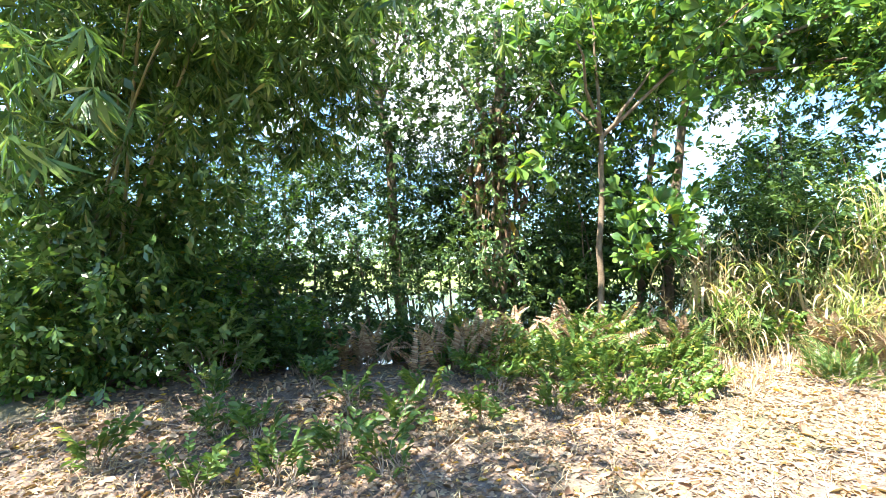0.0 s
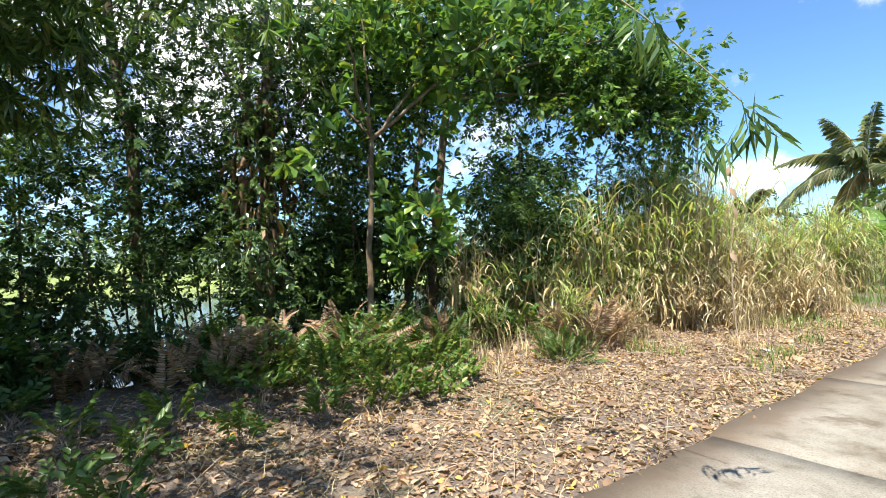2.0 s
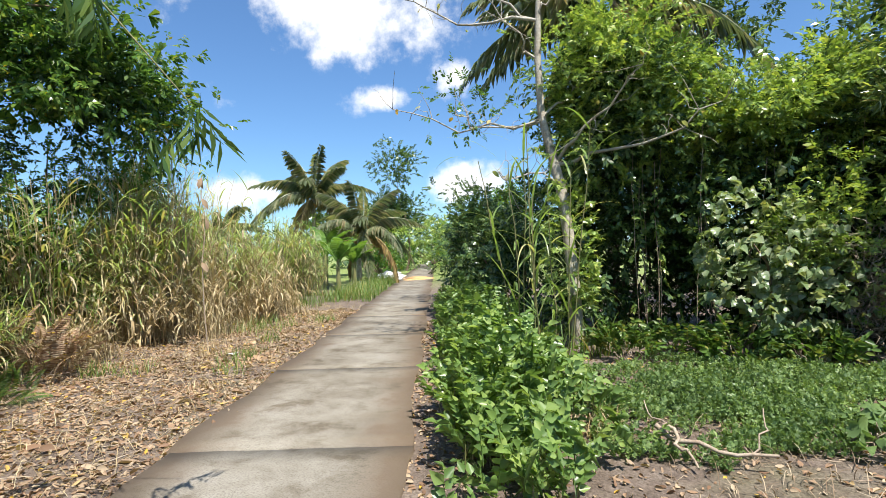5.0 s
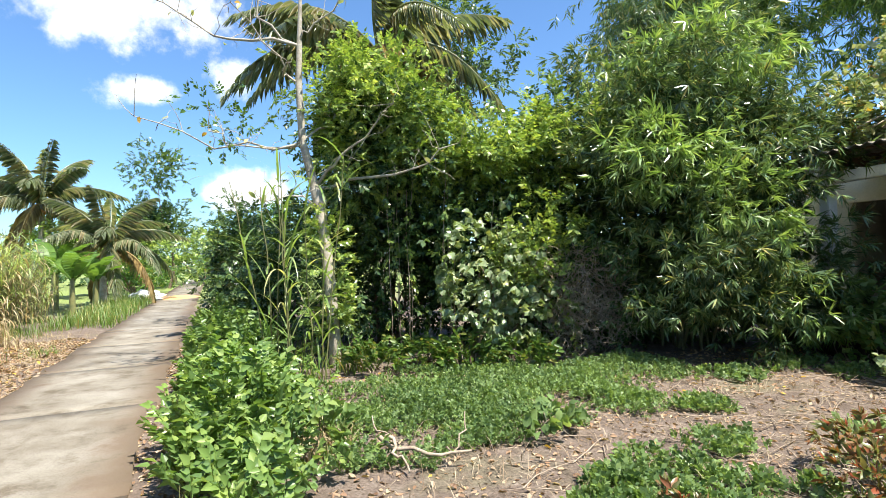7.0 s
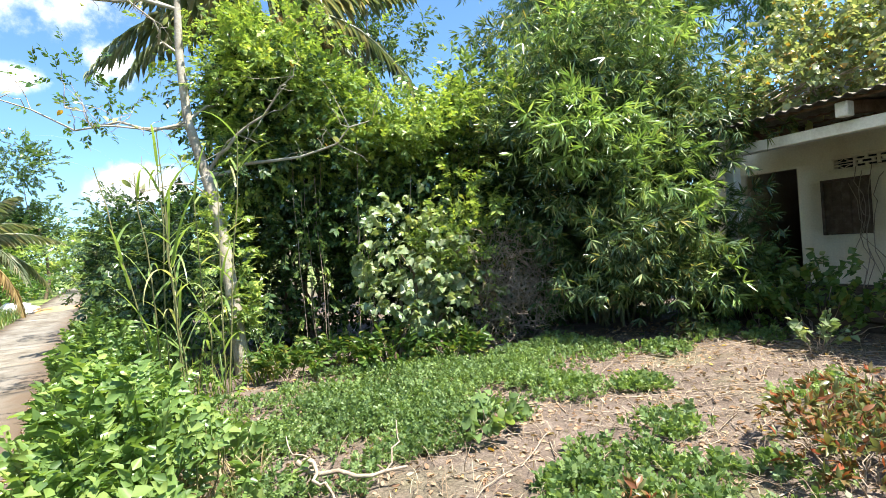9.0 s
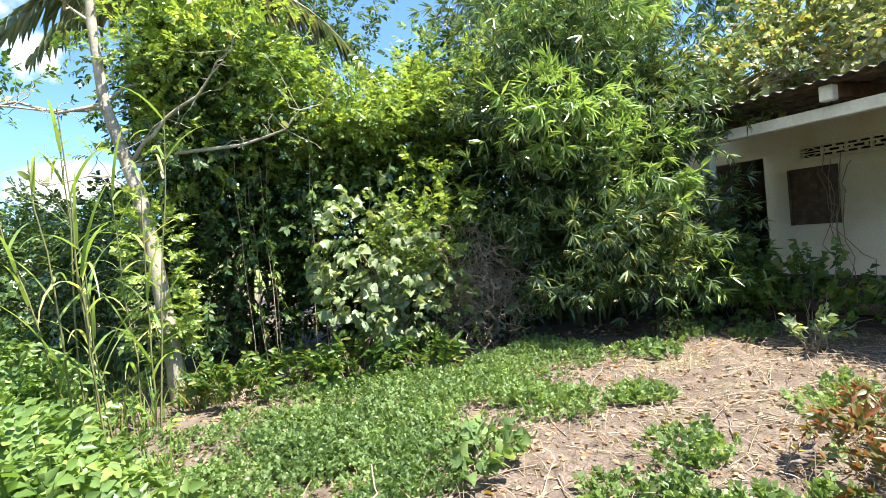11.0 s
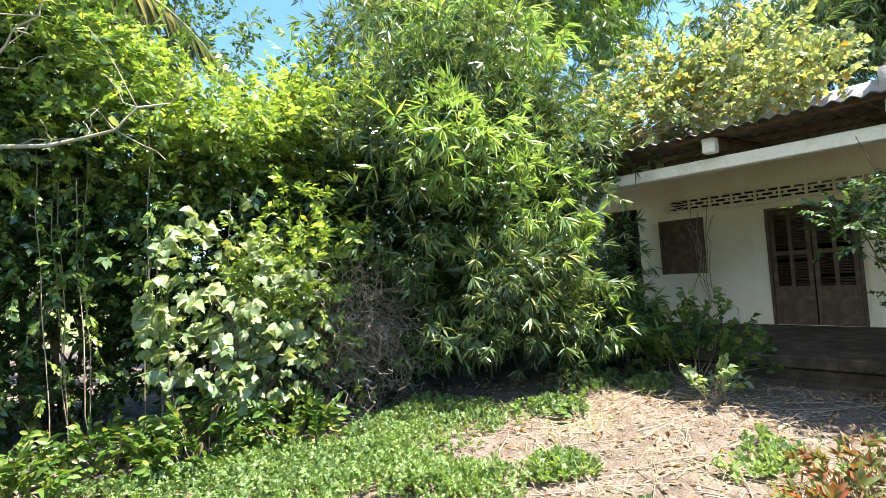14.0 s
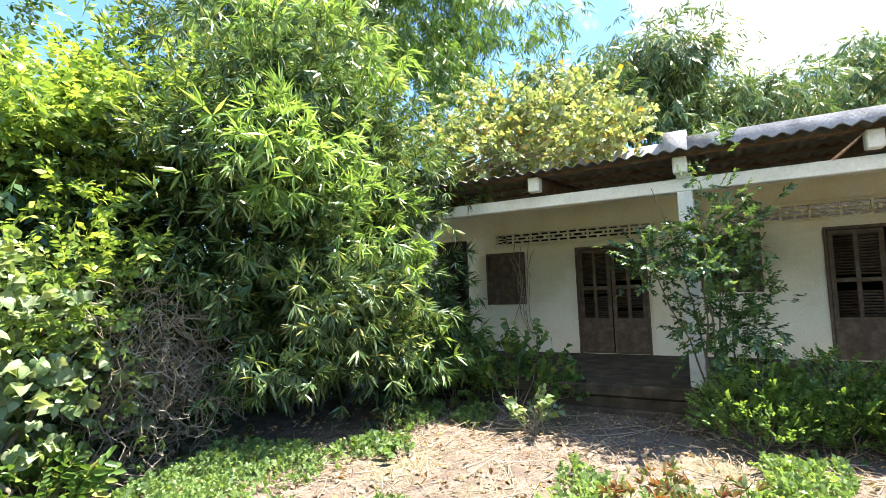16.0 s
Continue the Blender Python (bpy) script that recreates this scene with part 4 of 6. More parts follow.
for i in range(16):
    a = np.array((-6.6, -5.2, -0.1)) + rng.normal(0, 0.35, 3) * (1, 1, 0)
    e = np.array((-6.6, -5.2, 0)) + np.array((rng.uniform(-0.5, 4.6), rng.uniform(-1.6, 4.6), rng.uniform(3.6, 6.4)))
    mid = (a + e) / 2 + (-0.5, -0.4, 1.5)
    tt = np.linspace(0, 1, 12)[:, None]
    ln = a * (1 - tt) ** 2 + 2 * mid * tt * (1 - tt) + e * tt * tt
    grown(bb, "culm", tube(ln, np.linspace(0.03, 0.008, 12), 6), CULM, smooth=True)
# the overhang's shade is coloured in with the darker leaf copy
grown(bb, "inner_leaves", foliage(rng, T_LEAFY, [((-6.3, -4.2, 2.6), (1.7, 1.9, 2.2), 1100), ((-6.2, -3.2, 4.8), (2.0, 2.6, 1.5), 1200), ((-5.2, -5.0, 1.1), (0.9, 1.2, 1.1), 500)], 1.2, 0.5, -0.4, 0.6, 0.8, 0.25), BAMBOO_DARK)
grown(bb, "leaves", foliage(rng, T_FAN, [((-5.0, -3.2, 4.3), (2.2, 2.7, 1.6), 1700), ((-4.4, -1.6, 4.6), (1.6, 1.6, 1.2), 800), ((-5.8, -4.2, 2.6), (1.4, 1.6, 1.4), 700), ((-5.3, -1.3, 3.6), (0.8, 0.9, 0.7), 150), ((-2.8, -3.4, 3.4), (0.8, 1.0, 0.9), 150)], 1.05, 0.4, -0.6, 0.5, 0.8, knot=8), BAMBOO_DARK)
# sprays overhead, out of view, added to dapple the verge with shade
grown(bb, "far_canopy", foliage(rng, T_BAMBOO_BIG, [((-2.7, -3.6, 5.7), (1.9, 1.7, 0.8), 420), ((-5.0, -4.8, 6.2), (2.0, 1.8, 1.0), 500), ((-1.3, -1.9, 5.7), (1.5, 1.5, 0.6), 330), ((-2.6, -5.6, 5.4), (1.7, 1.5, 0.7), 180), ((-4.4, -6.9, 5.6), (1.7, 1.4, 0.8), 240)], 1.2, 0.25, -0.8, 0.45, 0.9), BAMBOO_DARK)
grown(bb, "near_spray", foliage(rng, T_FAN, [((-1.9, -2.05, 2.75), (0.4, 0.35, 0.5), 24), ((-3.6, -0.6, 4.4), (1.6, 1.8, 0.5), 170)], 1.05, 0.3, -0.7, 0.4, 0.9), BAMBOO_DARK)
twig_line = bent((-4.2, 0.6, 5.4), (-1.15, 2.75, 2.45), 9, 0.08, rng, -0.5)
grown(bb, "hanging_branch", tube(twig_line, np.linspace(0.014, 0.004, 9), 5), CULM)
p = np.concatenate([twig_line[4:] + rng.normal(0, 0.07, (5, 3)) for _ in range(5)])
for q2 in p:
    grown(bb, "leaf_spray", placed(T_BAMBOO_BIG, q2[None], np.array([[0.1, 0.1, -1.0]]) + rng.normal(0, 0.3, (1, 3)), rng.uniform(0.7, 1.0), rng), BAMBOO_DARK)

# ---- undergrowth of the verge ----
def verge(n_s, s0, s1, u0, u1):
    s, u = rng.uniform(s0, s1, n_s), rng.uniform(u0, u1, n_s)
    q2 = by_road(s * 0, u * 0) + s[:, None] * RD + u[:, None] * RN
    return on_land(q2[:, 0], q2[:, 1])


def herb(name, label, category, at, rad, n_s, tp, mt, height, size=1.0, group="", flat=1.0, up=0.9):
    """A low leafy plant: twigs rising from a patch of soil."""
    ob = grow(name, label, category, (at[0], at[1], float(land(*at))), group)
    a = rng.uniform(0, 2 * np.pi, n_s)
    q2 = np.sqrt(rng.random(n_s))
    x, y = at[0] + np.cos(a) * q2 * rad, at[1] + np.sin(a) * q2 * rad * flat
    h = height * (1 - 0.6 * q2 ** 2) * rng.uniform(0.15, 1.0, n_s)
    p2 = on_land(x, y) + np.stack([0 * h, 0 * h, h], 1)
    w = np.stack([np.cos(a) * 0.6, np.sin(a) * 0.6, np.full(n_s, up)], 1) + rng.normal(0, 0.35, (n_s, 3))
    k = min(n_s, 14)
    feet = on_land(at[0] + (x[:k] - at[0]) * 0.4, at[1] + (y[:k] - at[1]) * 0.4, -0.03)
    for i in range(k):
        grown(ob, "stem", stems(rng, feet[i:i + 1], p2[i:i + 1] + (0, 0, 0.02), 0.006 + 0.004 * height), TWIG)
    grown(ob, "leaves", placed(tp, p2, w, size * rng.uniform(0.7, 1.2, n_s), rng), mt)
    return ob


for i in range(14):
    y = -4.2 + i * 0.78 + rng.normal(0, 0.15)
    x = -6.75 - 0.22 * max(0, 1.5 - abs(y)) + rng.normal(0, 0.25)
    dead = i % 3 == 1
    herb("fern" if dead else "undergrowth", "withered brown fern clump on the bank" if dead else "dark low plants along the top of the bank", "fern" if dead else "plants", (x, y), 0.5,
         44 if dead else 170, T_FERN if dead else (T_WEED, T_MID)[i % 2], LITTER if dead else (FERN, SHADE)[i % 2], 0.4 if dead else 0.62, 0.85, "undergrowth along the bank")
herb("undergrowth", "bright green creeping plants below the sapling", "plants", (-5.7, 2.2), 1.15, 300, T_WEED, FERN, 0.3, 0.8)
herb("undergrowth", "low green plants under the trees", "plants", (-6.2, 0.8), 0.8, 200, T_WEED, FERN, 0.4, 0.85)
herb("fern", "green fern with dead fronds below the trees", "fern", (-6.1, 1.6), 0.6, 40, T_FERN, FERN, 0.25, 1.0)
herb("fern", "green fern at the foot of the trunks", "fern", (-6.4, 3.2), 0.5, 34, T_FERN, FERN, 0.25, 1.0)
herb("fern", "green fern beside the leaf litter", "fern", (-5.5, 4.9), 0.35, 24, T_FERN, FERN, 0.12, 0.6)
herb("fern", "yellowing fern on the bank", "fern", (-5.9, 5.3), 0.4, 26, T_FERN, FERN, 0.18, 0.65)
herb("fern", "withered brown fern clump", "fern", (-6.2, 5.9), 0.6, 60, T_FERN, LITTER, 0.4, 1.0)
herb("fern", "withered brown fern clump", "fern", (-6.3, 0.2), 0.6, 46, T_FERN, LITTER, 0.4, 0.9)
herb("fern", "withered brown fern clump", "fern", (-6.6, 2.1), 0.6, 50, T_FERN, LITTER, 0.5, 0.9)
for x, y in ((-3.6, -0.9), (-3.3, -0.45), (-3.9, -1.7), (-4.6, -1.0), (-4.4, 0.3), (-3.0, -1.9), (-4.9, -2.6), (-3.5, -2.9), (-4.2, -0.5), (-5.0, -0.2), (-5.2, 0.6), (-4.7, 1.2), (-4.1, -2.2), (-5.4, -1.6), (-4.9, 1.9), (-3.2, -1.3)):
    herb("seedling", "small green seedling in the leaf litter", "plant", (x, y), 0.16, 14, T_MID, FERN, 0.3, 0.8, "seedlings in the litter")
herb("shrub", "low shrub with pale sunlit leaves at the bank", "shrub", (-5.9, -2.9), 0.55, 70, T_WEED, COVER, 0.8, 1.1)

# reeds and tall grass
def reeds(name, label, at, rad, n_b, length, mt, lean=0.5, width=0.02, flat=1.0, tall=0):
    """A stand of grass: blades from the ground and, where it is tall, stalks with arching leaves, some of them dead."""
    ob = grow(name, label, "grass", (at[0], at[1], float(land(*at))), "tall grass beside the path")
    a, q2 = rng.uniform(0, 2 * np.pi, n_b), np.sqrt(rng.random(n_b))
    bs = on_land(at[0] + np.cos(a) * q2 * rad, at[1] + np.sin(a) * q2 * rad * flat, -0.02)
    hub = rng.uniform(-1, 1, (7, 2)) * rad
    own = rng.integers(0, 7, n_b)
    if tall:
        near = np.array(at) + hub[own] * (0.85, 0.85 * flat)
        pull = rng.uniform(0.25, 0.8, (n_b, 1))
        flat_xy = bs[:, :2] * (1 - pull) + near * pull
        bs = on_land(flat_xy[:, 0], flat_xy[:, 1], -0.02)
    k0 = n_b if not tall or mt == STRAW else n_b // 4
    ln = length * rng.uniform(0.35, 0.95, k0)
    tagged(grown(ob, "blade_cluster", blades(rng, bs[:k0], ln, np.full(k0, width) * rng.uniform(0.6, 1.4, k0), lean, rise=0.15), mt), kind="stuff")
    if tall:
        m_s = tall * 2 if mt == STRAW else tall * 4
        k = rng.choice(n_b, min(m_s, n_b), replace=False)
        m_s = len(k)
        hts = length * rng.uniform(0.65, 1.12, m_s) * rng.uniform(0.6, 1.3, 7)[own[k]]
        tilt = rng.normal(0, 0.14, (7, 2))[own[k]] + rng.normal(0, 0.1, (m_s, 2))
        tops = bs[k] + np.concatenate([tilt * hts[:, None], hts[:, None]], 1)
        tagged(grown(ob, "stalk_cluster", stems(rng, bs[k], tops, 0.009, 0.06), STRAW if mt == STRAW or rng.random() < 0.4 else CULM), kind="stuff")
        for nm, cnt, m2, lo, hi in (("stalk_foliage", 5, mt, 0.3, 1.0), ("dead_blades", 4, STRAW, 0.05, 0.8)):
            t2_ = rng.uniform(lo, hi, (m_s, cnt, 1))
            p2 = (bs[k][:, None] * (1 - t2_) + tops[:, None] * t2_).reshape(-1, 3)
            tagged(grown(ob, nm, blades(rng, p2, rng.uniform(0.35, 0.95, len(p2)) * min(1.0, 0.4 + length * 0.25), width * rng.uniform(1.2, 2.9, len(p2)), 1.2 if nm != "dead_blades" else 1.9, rise=0.65), m2), kind="stuff")
    return ob


stands = ((2.2, -6.9, 0.9, 24, 1.6, STRAW, 14), (3.2, -6.5, 0.8, 30, 1.5, STRAW, 16), (8.0, -4.9, 0.7, 50, 1.7, STRAW, 22), (10.4, -4.7, 0.7, 40, 1.7, STRAW, 16), (6.2, -5.0, 0.6, 40, 1.4, STRAW, 18), (12.6, -4.5, 0.6, 36, 1.4, STRAW, 12),
          (3.6, -6.6, 0.8, 260, 1.7, REED, 26), (2.6, -7.0, 0.6, 160, 1.3, REED, 22), (1.6, -5.9, 0.5, 90, 1.0, GRASS, 8), (3.4, -5.6, 0.6, 160, 0.9, REED, 20),
          (5.2, -6.4, 1.0, 420, 2.1, REED, 50), (6.8, -5.8, 1.0, 480, 2.5, REED, 70), (8.2, -5.9, 1.4, 420, 3.3, REED, 66), (10.8, -5.4, 1.3, 420, 1.9, REED, 60),
          (12.4, -5.3, 1.2, 420, 1.8, REED, 56), (14.6, -5.4, 1.4, 520, 2.3, REED, 70), (17.2, -5.6, 1.5, 460, 2.3, REED, 50), (9.6, -7.6, 1.8, 480, 3.4, REED, 70),
          (13, -8, 1.8, 480, 2.9, REED, 60), (7.4, -4.6, 0.8, 300, 1.0, STRAW, 26), (9.6, -4.3, 0.9, 300, 1.1, STRAW, 26), (11.6, -4.2, 0.9, 260, 1.0, STRAW, 18),
          (4.6, -5.4, 0.7, 220, 0.9, STRAW, 12), (2.4, -5.4, 0.6, 150, 0.6, STRAW, 0), (1.0, -5.2, 0.5, 110, 0.6, STRAW, 0), (14, -3.9, 0.9, 240, 0.8, GRASS, 0), (8.2, -3.7, 0.9, 220, 0.5, GRASS, 0))
for s, u, rd, n_b, ln, mt, tall in stands:
    reeds("reeds" if mt == REED else "dry_grass" if mt == STRAW else "grass_tuft",
          "tall pale green reeds with tan dead stalks" if mt == REED else "dry straw-coloured grass on the verge" if mt == STRAW else "short green grass beside the path",
          tuple(by_road(s, u)), rd, n_b, ln, mt, 0.6 if ln > 1 else 0.8, 0.016 if ln > 1 else 0.01, 1.0, tall)
for s in np.arange(15, 30, 1.5):
    reeds("grass_tuft", "bright green grass along the path edge", tuple(by_road(s, -2.9)), 1.0, 380, 0.7, GRASS, 0.7, 0.016)
for i in range(22):
    reeds("grass_tuft", "sparse short tuft of grass in the leaf litter", tuple(by_road(rng.uniform(3, 14), rng.uniform(-4.6, -2.5))), rng.uniform(0.15, 0.4), 46, rng.uniform(0.22, 0.5), GRASS if i % 3 else STRAW, 0.9, 0.011)
dk = grow("dry_stalk", "thin bare stalk with a few withered leaves", "plant", (-5.3, 8.6, float(land(-5.3, 8.6))))
ln = bent((-5.3, 8.6, -0.05), (-5.45, 8.75, 3.1), 9, 0.12, rng)
grown(dk, "stalk", tube(ln, np.linspace(0.014, 0.004, 9), 5), TWIG)
for i in (4, 6, 7, 8, 8):
    q2 = ln[i:i + 1]
    grown(dk, "leaf", placed([leaf("oval", 0.22, 0.09)], q2, np.array([[rng.normal(0, 0.4), rng.normal(0, 0.4), -1.0]]), 1.0, rng), LITTER)

# ---- beyond: banana plants, palms, far trees ----
def frond_mesh(r, length, mt, droop):
    """A coconut frond: a curved midrib with two rows of hanging leaflets."""
    n_l = 52
    t = np.linspace(0, 1, 12)
    ax = np.stack([length * (t - 0.12 * t ** 2), 0 * t, length * (0.45 * t - droop * t ** 2)], 1)
    it = [tube(ax, np.linspace(0.035, 0.008, 12), 4)]
    for i in range(n_l):
        q2 = 0.12 + 0.88 * i / n_l
        c0 = np.array([np.interp(q2, t, ax[:, k]) for k in range(3)])
        ln = length * 0.23 * math.sin(math.pi * (0.15 + 0.8 * q2)) ** 0.6 * r.uniform(0.85, 1.1)
        for sd in (-1, 1):
            m = turns(np.array([[0.6, sd * 0.75, -1.0 + r.normal(0, 0.15)]]), np.array([0, 0, 1.0]), r.normal(0, 0.3, 1))[0]
            v, f = leaf_lite("lance", ln, 0.036)
            v = v * (1, 1, 1.6)
            it.append((v @ m.T + c0, f))
    me = mesh_of("frond", *joined(it))
    me.materials.append(mt)
    return me


FRONDS = [frond_mesh(tr, 3.0, PALM, d) for d in (0.5, 0.8, 1.05)]
FRONDS_DRY = [frond_mesh(tr, 2.7, PALM_DRY, 1.0)]


def palm(at, height, label, n_f, size, nuts, lean=(0.2, 0.1), dry=3, up=0.5):
    ob = thing("coconut_palm", label, "palm tree", (at[0], at[1], float(land(*at))))
    top = np.array((lean[0], lean[1], height))
    tp = bent((0, 0, -0.1), top, 9, 0.08, rng)
    piece("trunk", tube(tp, np.linspace(0.17, 0.11, 9), 9), PALEBARK, ob, smooth=True)
    for i in range(n_f):
        a = i * 2.399 + rng.normal(0, 0.2)
        young = i / n_f
        fr = new("frond", FRONDS[0 if young > 0.7 else 1 if young > 0.35 else 2] if i >= dry else FRONDS_DRY[0])
        fr.parent = ob
        tilt = -(up * 1.4 * young ** 1.3) + (0.35 if i < dry else 0.1 * (1 - young)) + rng.normal(0, 0.08)
        fr.matrix_local = Matrix.Translation(top) @ Matrix.Rotation(a, 4, "Z") @ Matrix.Rotation(tilt, 4, "Y") @ Matrix.Rotation(rng.normal(0, 0.3), 4, "X") @ Matrix.Diagonal((size, size, size, 1))
    for i in range(nuts):
        a = rng.uniform(0, 6.28)
        bm = bmesh.new()
        bmesh.ops.create_icosphere(bm, subdivisions=2, radius=0.11)
        for vtx in bm.verts:
            vtx.co.z *= 1.25
            vtx.co.x *= 1 + 0.08 * math.sin(3 * math.atan2(vtx.co.y, vtx.co.x))
        me = bpy.data.meshes.new("coconut")
        bm.to_mesh(me)
        bm.free()
        me.materials.append(HUSK)
        nut = new("coconut", me)
        nut.parent = ob
        nut.location = top + np.array((math.cos(a) * 0.25, math.sin(a) * 0.25, -0.3 - rng.uniform(0, 0.3)))
    return ob


palm((-15.4, 34.2), 5.6, "coconut palm with windblown fronds beyond the reeds", 20, 1.55, 4, up=0.95)
palm((-9.4, 27.4), 2.7, "young coconut palm with arching yellowing fronds", 16, 1.25, 0, up=0.85, dry=2)
palm((2.3, 13.2), 7.2, "coconut palm with drooping fronds and orange nuts", 18, 1.3, 14, up=0.3)
palm((-20.0, 30.0), 3.2, "coconut palm half hidden behind reeds", 14, 1.1, 0, up=0.6)


def banana(at, height, label, n_l=7):
    ob = thing("banana_plant", label, "banana plant", (at[0], at[1], float(land(*at))))
    piece("stem", tube(bent((0, 0, -0.1), (0.05, 0, height * 0.55), 6, 0.04, rng), np.linspace(0.13, 0.07, 6), 9), CULM, ob, smooth=True)
    for i in range(n_l):
        a = i * 2.4 + rng.normal(0, 0.3)
        el0 = rng.uniform(0.85, 1.42)
        t = np.linspace(0, 1, 15)
        ln = height * rng.uniform(0.55, 0.75)
        ang = el0 - 1.15 * t ** 1.7
        cx = np.concatenate([[0], np.cumsum(np.cos(ang[1:]) / 14)]) * ln
        cz = np.concatenate([[0], np.cumsum(np.sin(ang[1:]) / 14)]) * ln
        w = 0.3 * np.clip(np.sin(np.pi * np.clip((t - 0.12) / 0.9, 0, 1)), 0.03, 1) ** 0.6
        rows = []
        for sd in (1, -1):
            for k in range(14):
                if k > 2 and rng.random() < 0.25:
                    kk = 0.8
                else:
                    kk = 0.98
                c0, c1 = np.array((cx[k], 0, cz[k])), np.array((cx[k + 1], 0, cz[k + 1]))
                e0 = c0 + (0.06, sd * w[k], -0.1 * w[k] + rng.normal(0, 0.015))
                e1 = c0 + (c1 - c0) * kk + (0.06, sd * w[k + 1], -0.1 * w[k + 1] + rng.normal(0, 0.015))
                rows.append((np.array([c0, c1, e1, e0]), np.array([(0, 1, 2, 3)])))
        v, f = joined(rows)
        lf = piece("leaf", (v, f), BANANA, ob)
        lf.location = (0.03, 0, height * 0.5)
        lf.rotation_euler = (0, 0, a)
    return ob


for s, u, h in ((20.5, -4.3, 2.6), (21.8, -5.2, 3.0), (22.6, -3.9, 2.4), (24, -5.6, 3.0), (25.5, 2.6, 4.4), (27, 3.2, 4.2), (32, 2.0, 3.6)):
    banana(tuple(by_road(s, u)), h, "green banana plant with broad torn leaves beside the path")


def broad_tree(name, at, height, radii, n_s, tp, mt, label, size=1.0, trunk_r=0.12, bark=BARK, crowns=5, hang=0.0, kind=""):
    """A tree with limbs and a crown of many uneven leaf clumps."""
    z0 = float(land(*at))
    ob = thing(name, label, "tree", (at[0], at[1], z0), kind=kind)
    foot = np.array((at[0], at[1], z0 - 0.15))
    head = np.array((at[0], at[1], height)) - (0, 0, radii[2])
    grown(ob, "trunk", tube(bent(foot, head, 8, 0.2, rng), np.linspace(trunk_r, trunk_r * 0.6, 8), 8), bark, smooth=True)
    lump = []
    for i in range(crowns):
        c0 = head + rng.normal(0, 0.5, 3) * np.array(radii) + (0, 0, radii[2] * 0.2)
        grown(ob, "branch", tube(bent(head - (0, 0, radii[2] * 0.7), c0, 6, 0.15, rng), np.linspace(trunk_r * 0.45, 0.015, 6), 5), bark, smooth=True)
        lump.append((c0, np.array(radii) * rng.uniform(0.45, 0.7), n_s // crowns))
    grown(ob, "crown", foliage(rng, tp, lump, size, 0.6, hang, 0.5, 0.6, 0.3, knot=10), mt)
    return ob


for s, u, h, r in ((33, -3.8, 2.3, 1.7), (37, 2.6, 3.0, 2.2), (41, -4.0, 2.8, 2.2), (46, 2.8, 3.2, 2.6), (31, 4.0, 2.6, 1.8), (49, -4.5, 3.4, 2.8), (25, 3.4, 2.4, 1.6), (56, 0.0, 3.6, 3.4)):
    broad_tree("bush", tuple(by_road(s, u)), h, (r, r, h * 0.55), 420, T_LEAFY, (VINE, BROAD)[int(s) % 2], "rounded green bush beside the far path", 1.8)
broad_tree("tree", tuple(by_road(44, -2.5)), 7.8, (2.4, 2.4, 2.6), 1600, T_SMALL, SMALL, "distant dark green tree beside the path", 2.6)
broad_tree("tree", tuple(by_road(36, -5.5)), 4.4, (2.6, 2.6, 1.8), 900, T_LEAFY, VINE, "distant bright green bush", 2.2)
broad_tree("tree", tuple(by_road(52, 2.5)), 5.5, (4, 4, 2.6), 1000, T_SMALL, VINE, "distant tree at the end of the path", 3)
broad_tree("tree", tuple(by_road(30, 4.5)), 4.6, (2.6, 2.6, 2.0), 900, T_LEAFY, BROAD, "green tree behind the banana plants", 2)
far = []
for i in range(64):
    a = radians(-175 + i * 5.5)
    rr = rng.uniform(58, 84)
    c0 = (math.sin(a) * rr, math.cos(a) * rr, rng.uniform(1.0, 2.4))
    far.append((c0, (5.0, 5.0, rng.uniform(2.5, 4.2)), 100))
woods = piece("far_woods", foliage(rng, T_SMALL, far, 8.0, 0.6, 0.1, 0.6, 0.5, 0.3, -0.5), SMALL)
tagged(woods, "distant green woods around the fields", "woods", kind="stuff")

# ---- right of the path ----
rng = np.random.default_rng(37)
hg = by_road(4.6, 1.0)
wd = grow("weeds", "dense bright green weeds along the path edge", "weeds", (hg[0], hg[1], 0.0))
s = np.concatenate([rng.uniform(0.3, 10.5, 2300), rng.uniform(-0.5, 4.0, 500)])
u = np.concatenate([rng.normal(0.95, 0.36, 2300), rng.normal(0.85, 0.25, 500)])
u = np.maximum(u, 0.42 + 0.1 * np.sin(s * 3))
p = by_road(0 * s, 0 * u) + s[:, None] * RD + u[:, None] * RN
hh = (0.62 + 0.2 * np.sin(s * 1.7) + 0.12 * np.sin(s * 4.1 + u * 3)) * np.clip(1.2 - np.abs(u - 0.95) / 0.9, 0.2, 1) * (0.55 + 0.45 * ease(-0.5, 1.8, s)) * rng.uniform(0.1, 1.12, len(s))
tops = on_land(p[:, 0], p[:, 1]) + np.stack([0 * hh, 0 * hh, hh], 1)
k = np.arange(0, len(s), 5)
grown(wd, "stems", stems(rng, on_land(p[k, 0], p[k, 1], -0.03), tops[k] + (0, 0, 0.05), 0.007), CULM)
grown(wd, "leaves", placed(T_WEED, tops, np.array([0, 0, 0.8]) + rng.normal(0, 0.5, tops.shape), rng.uniform(0.65, 1.15, len(s)), rng), WEED)
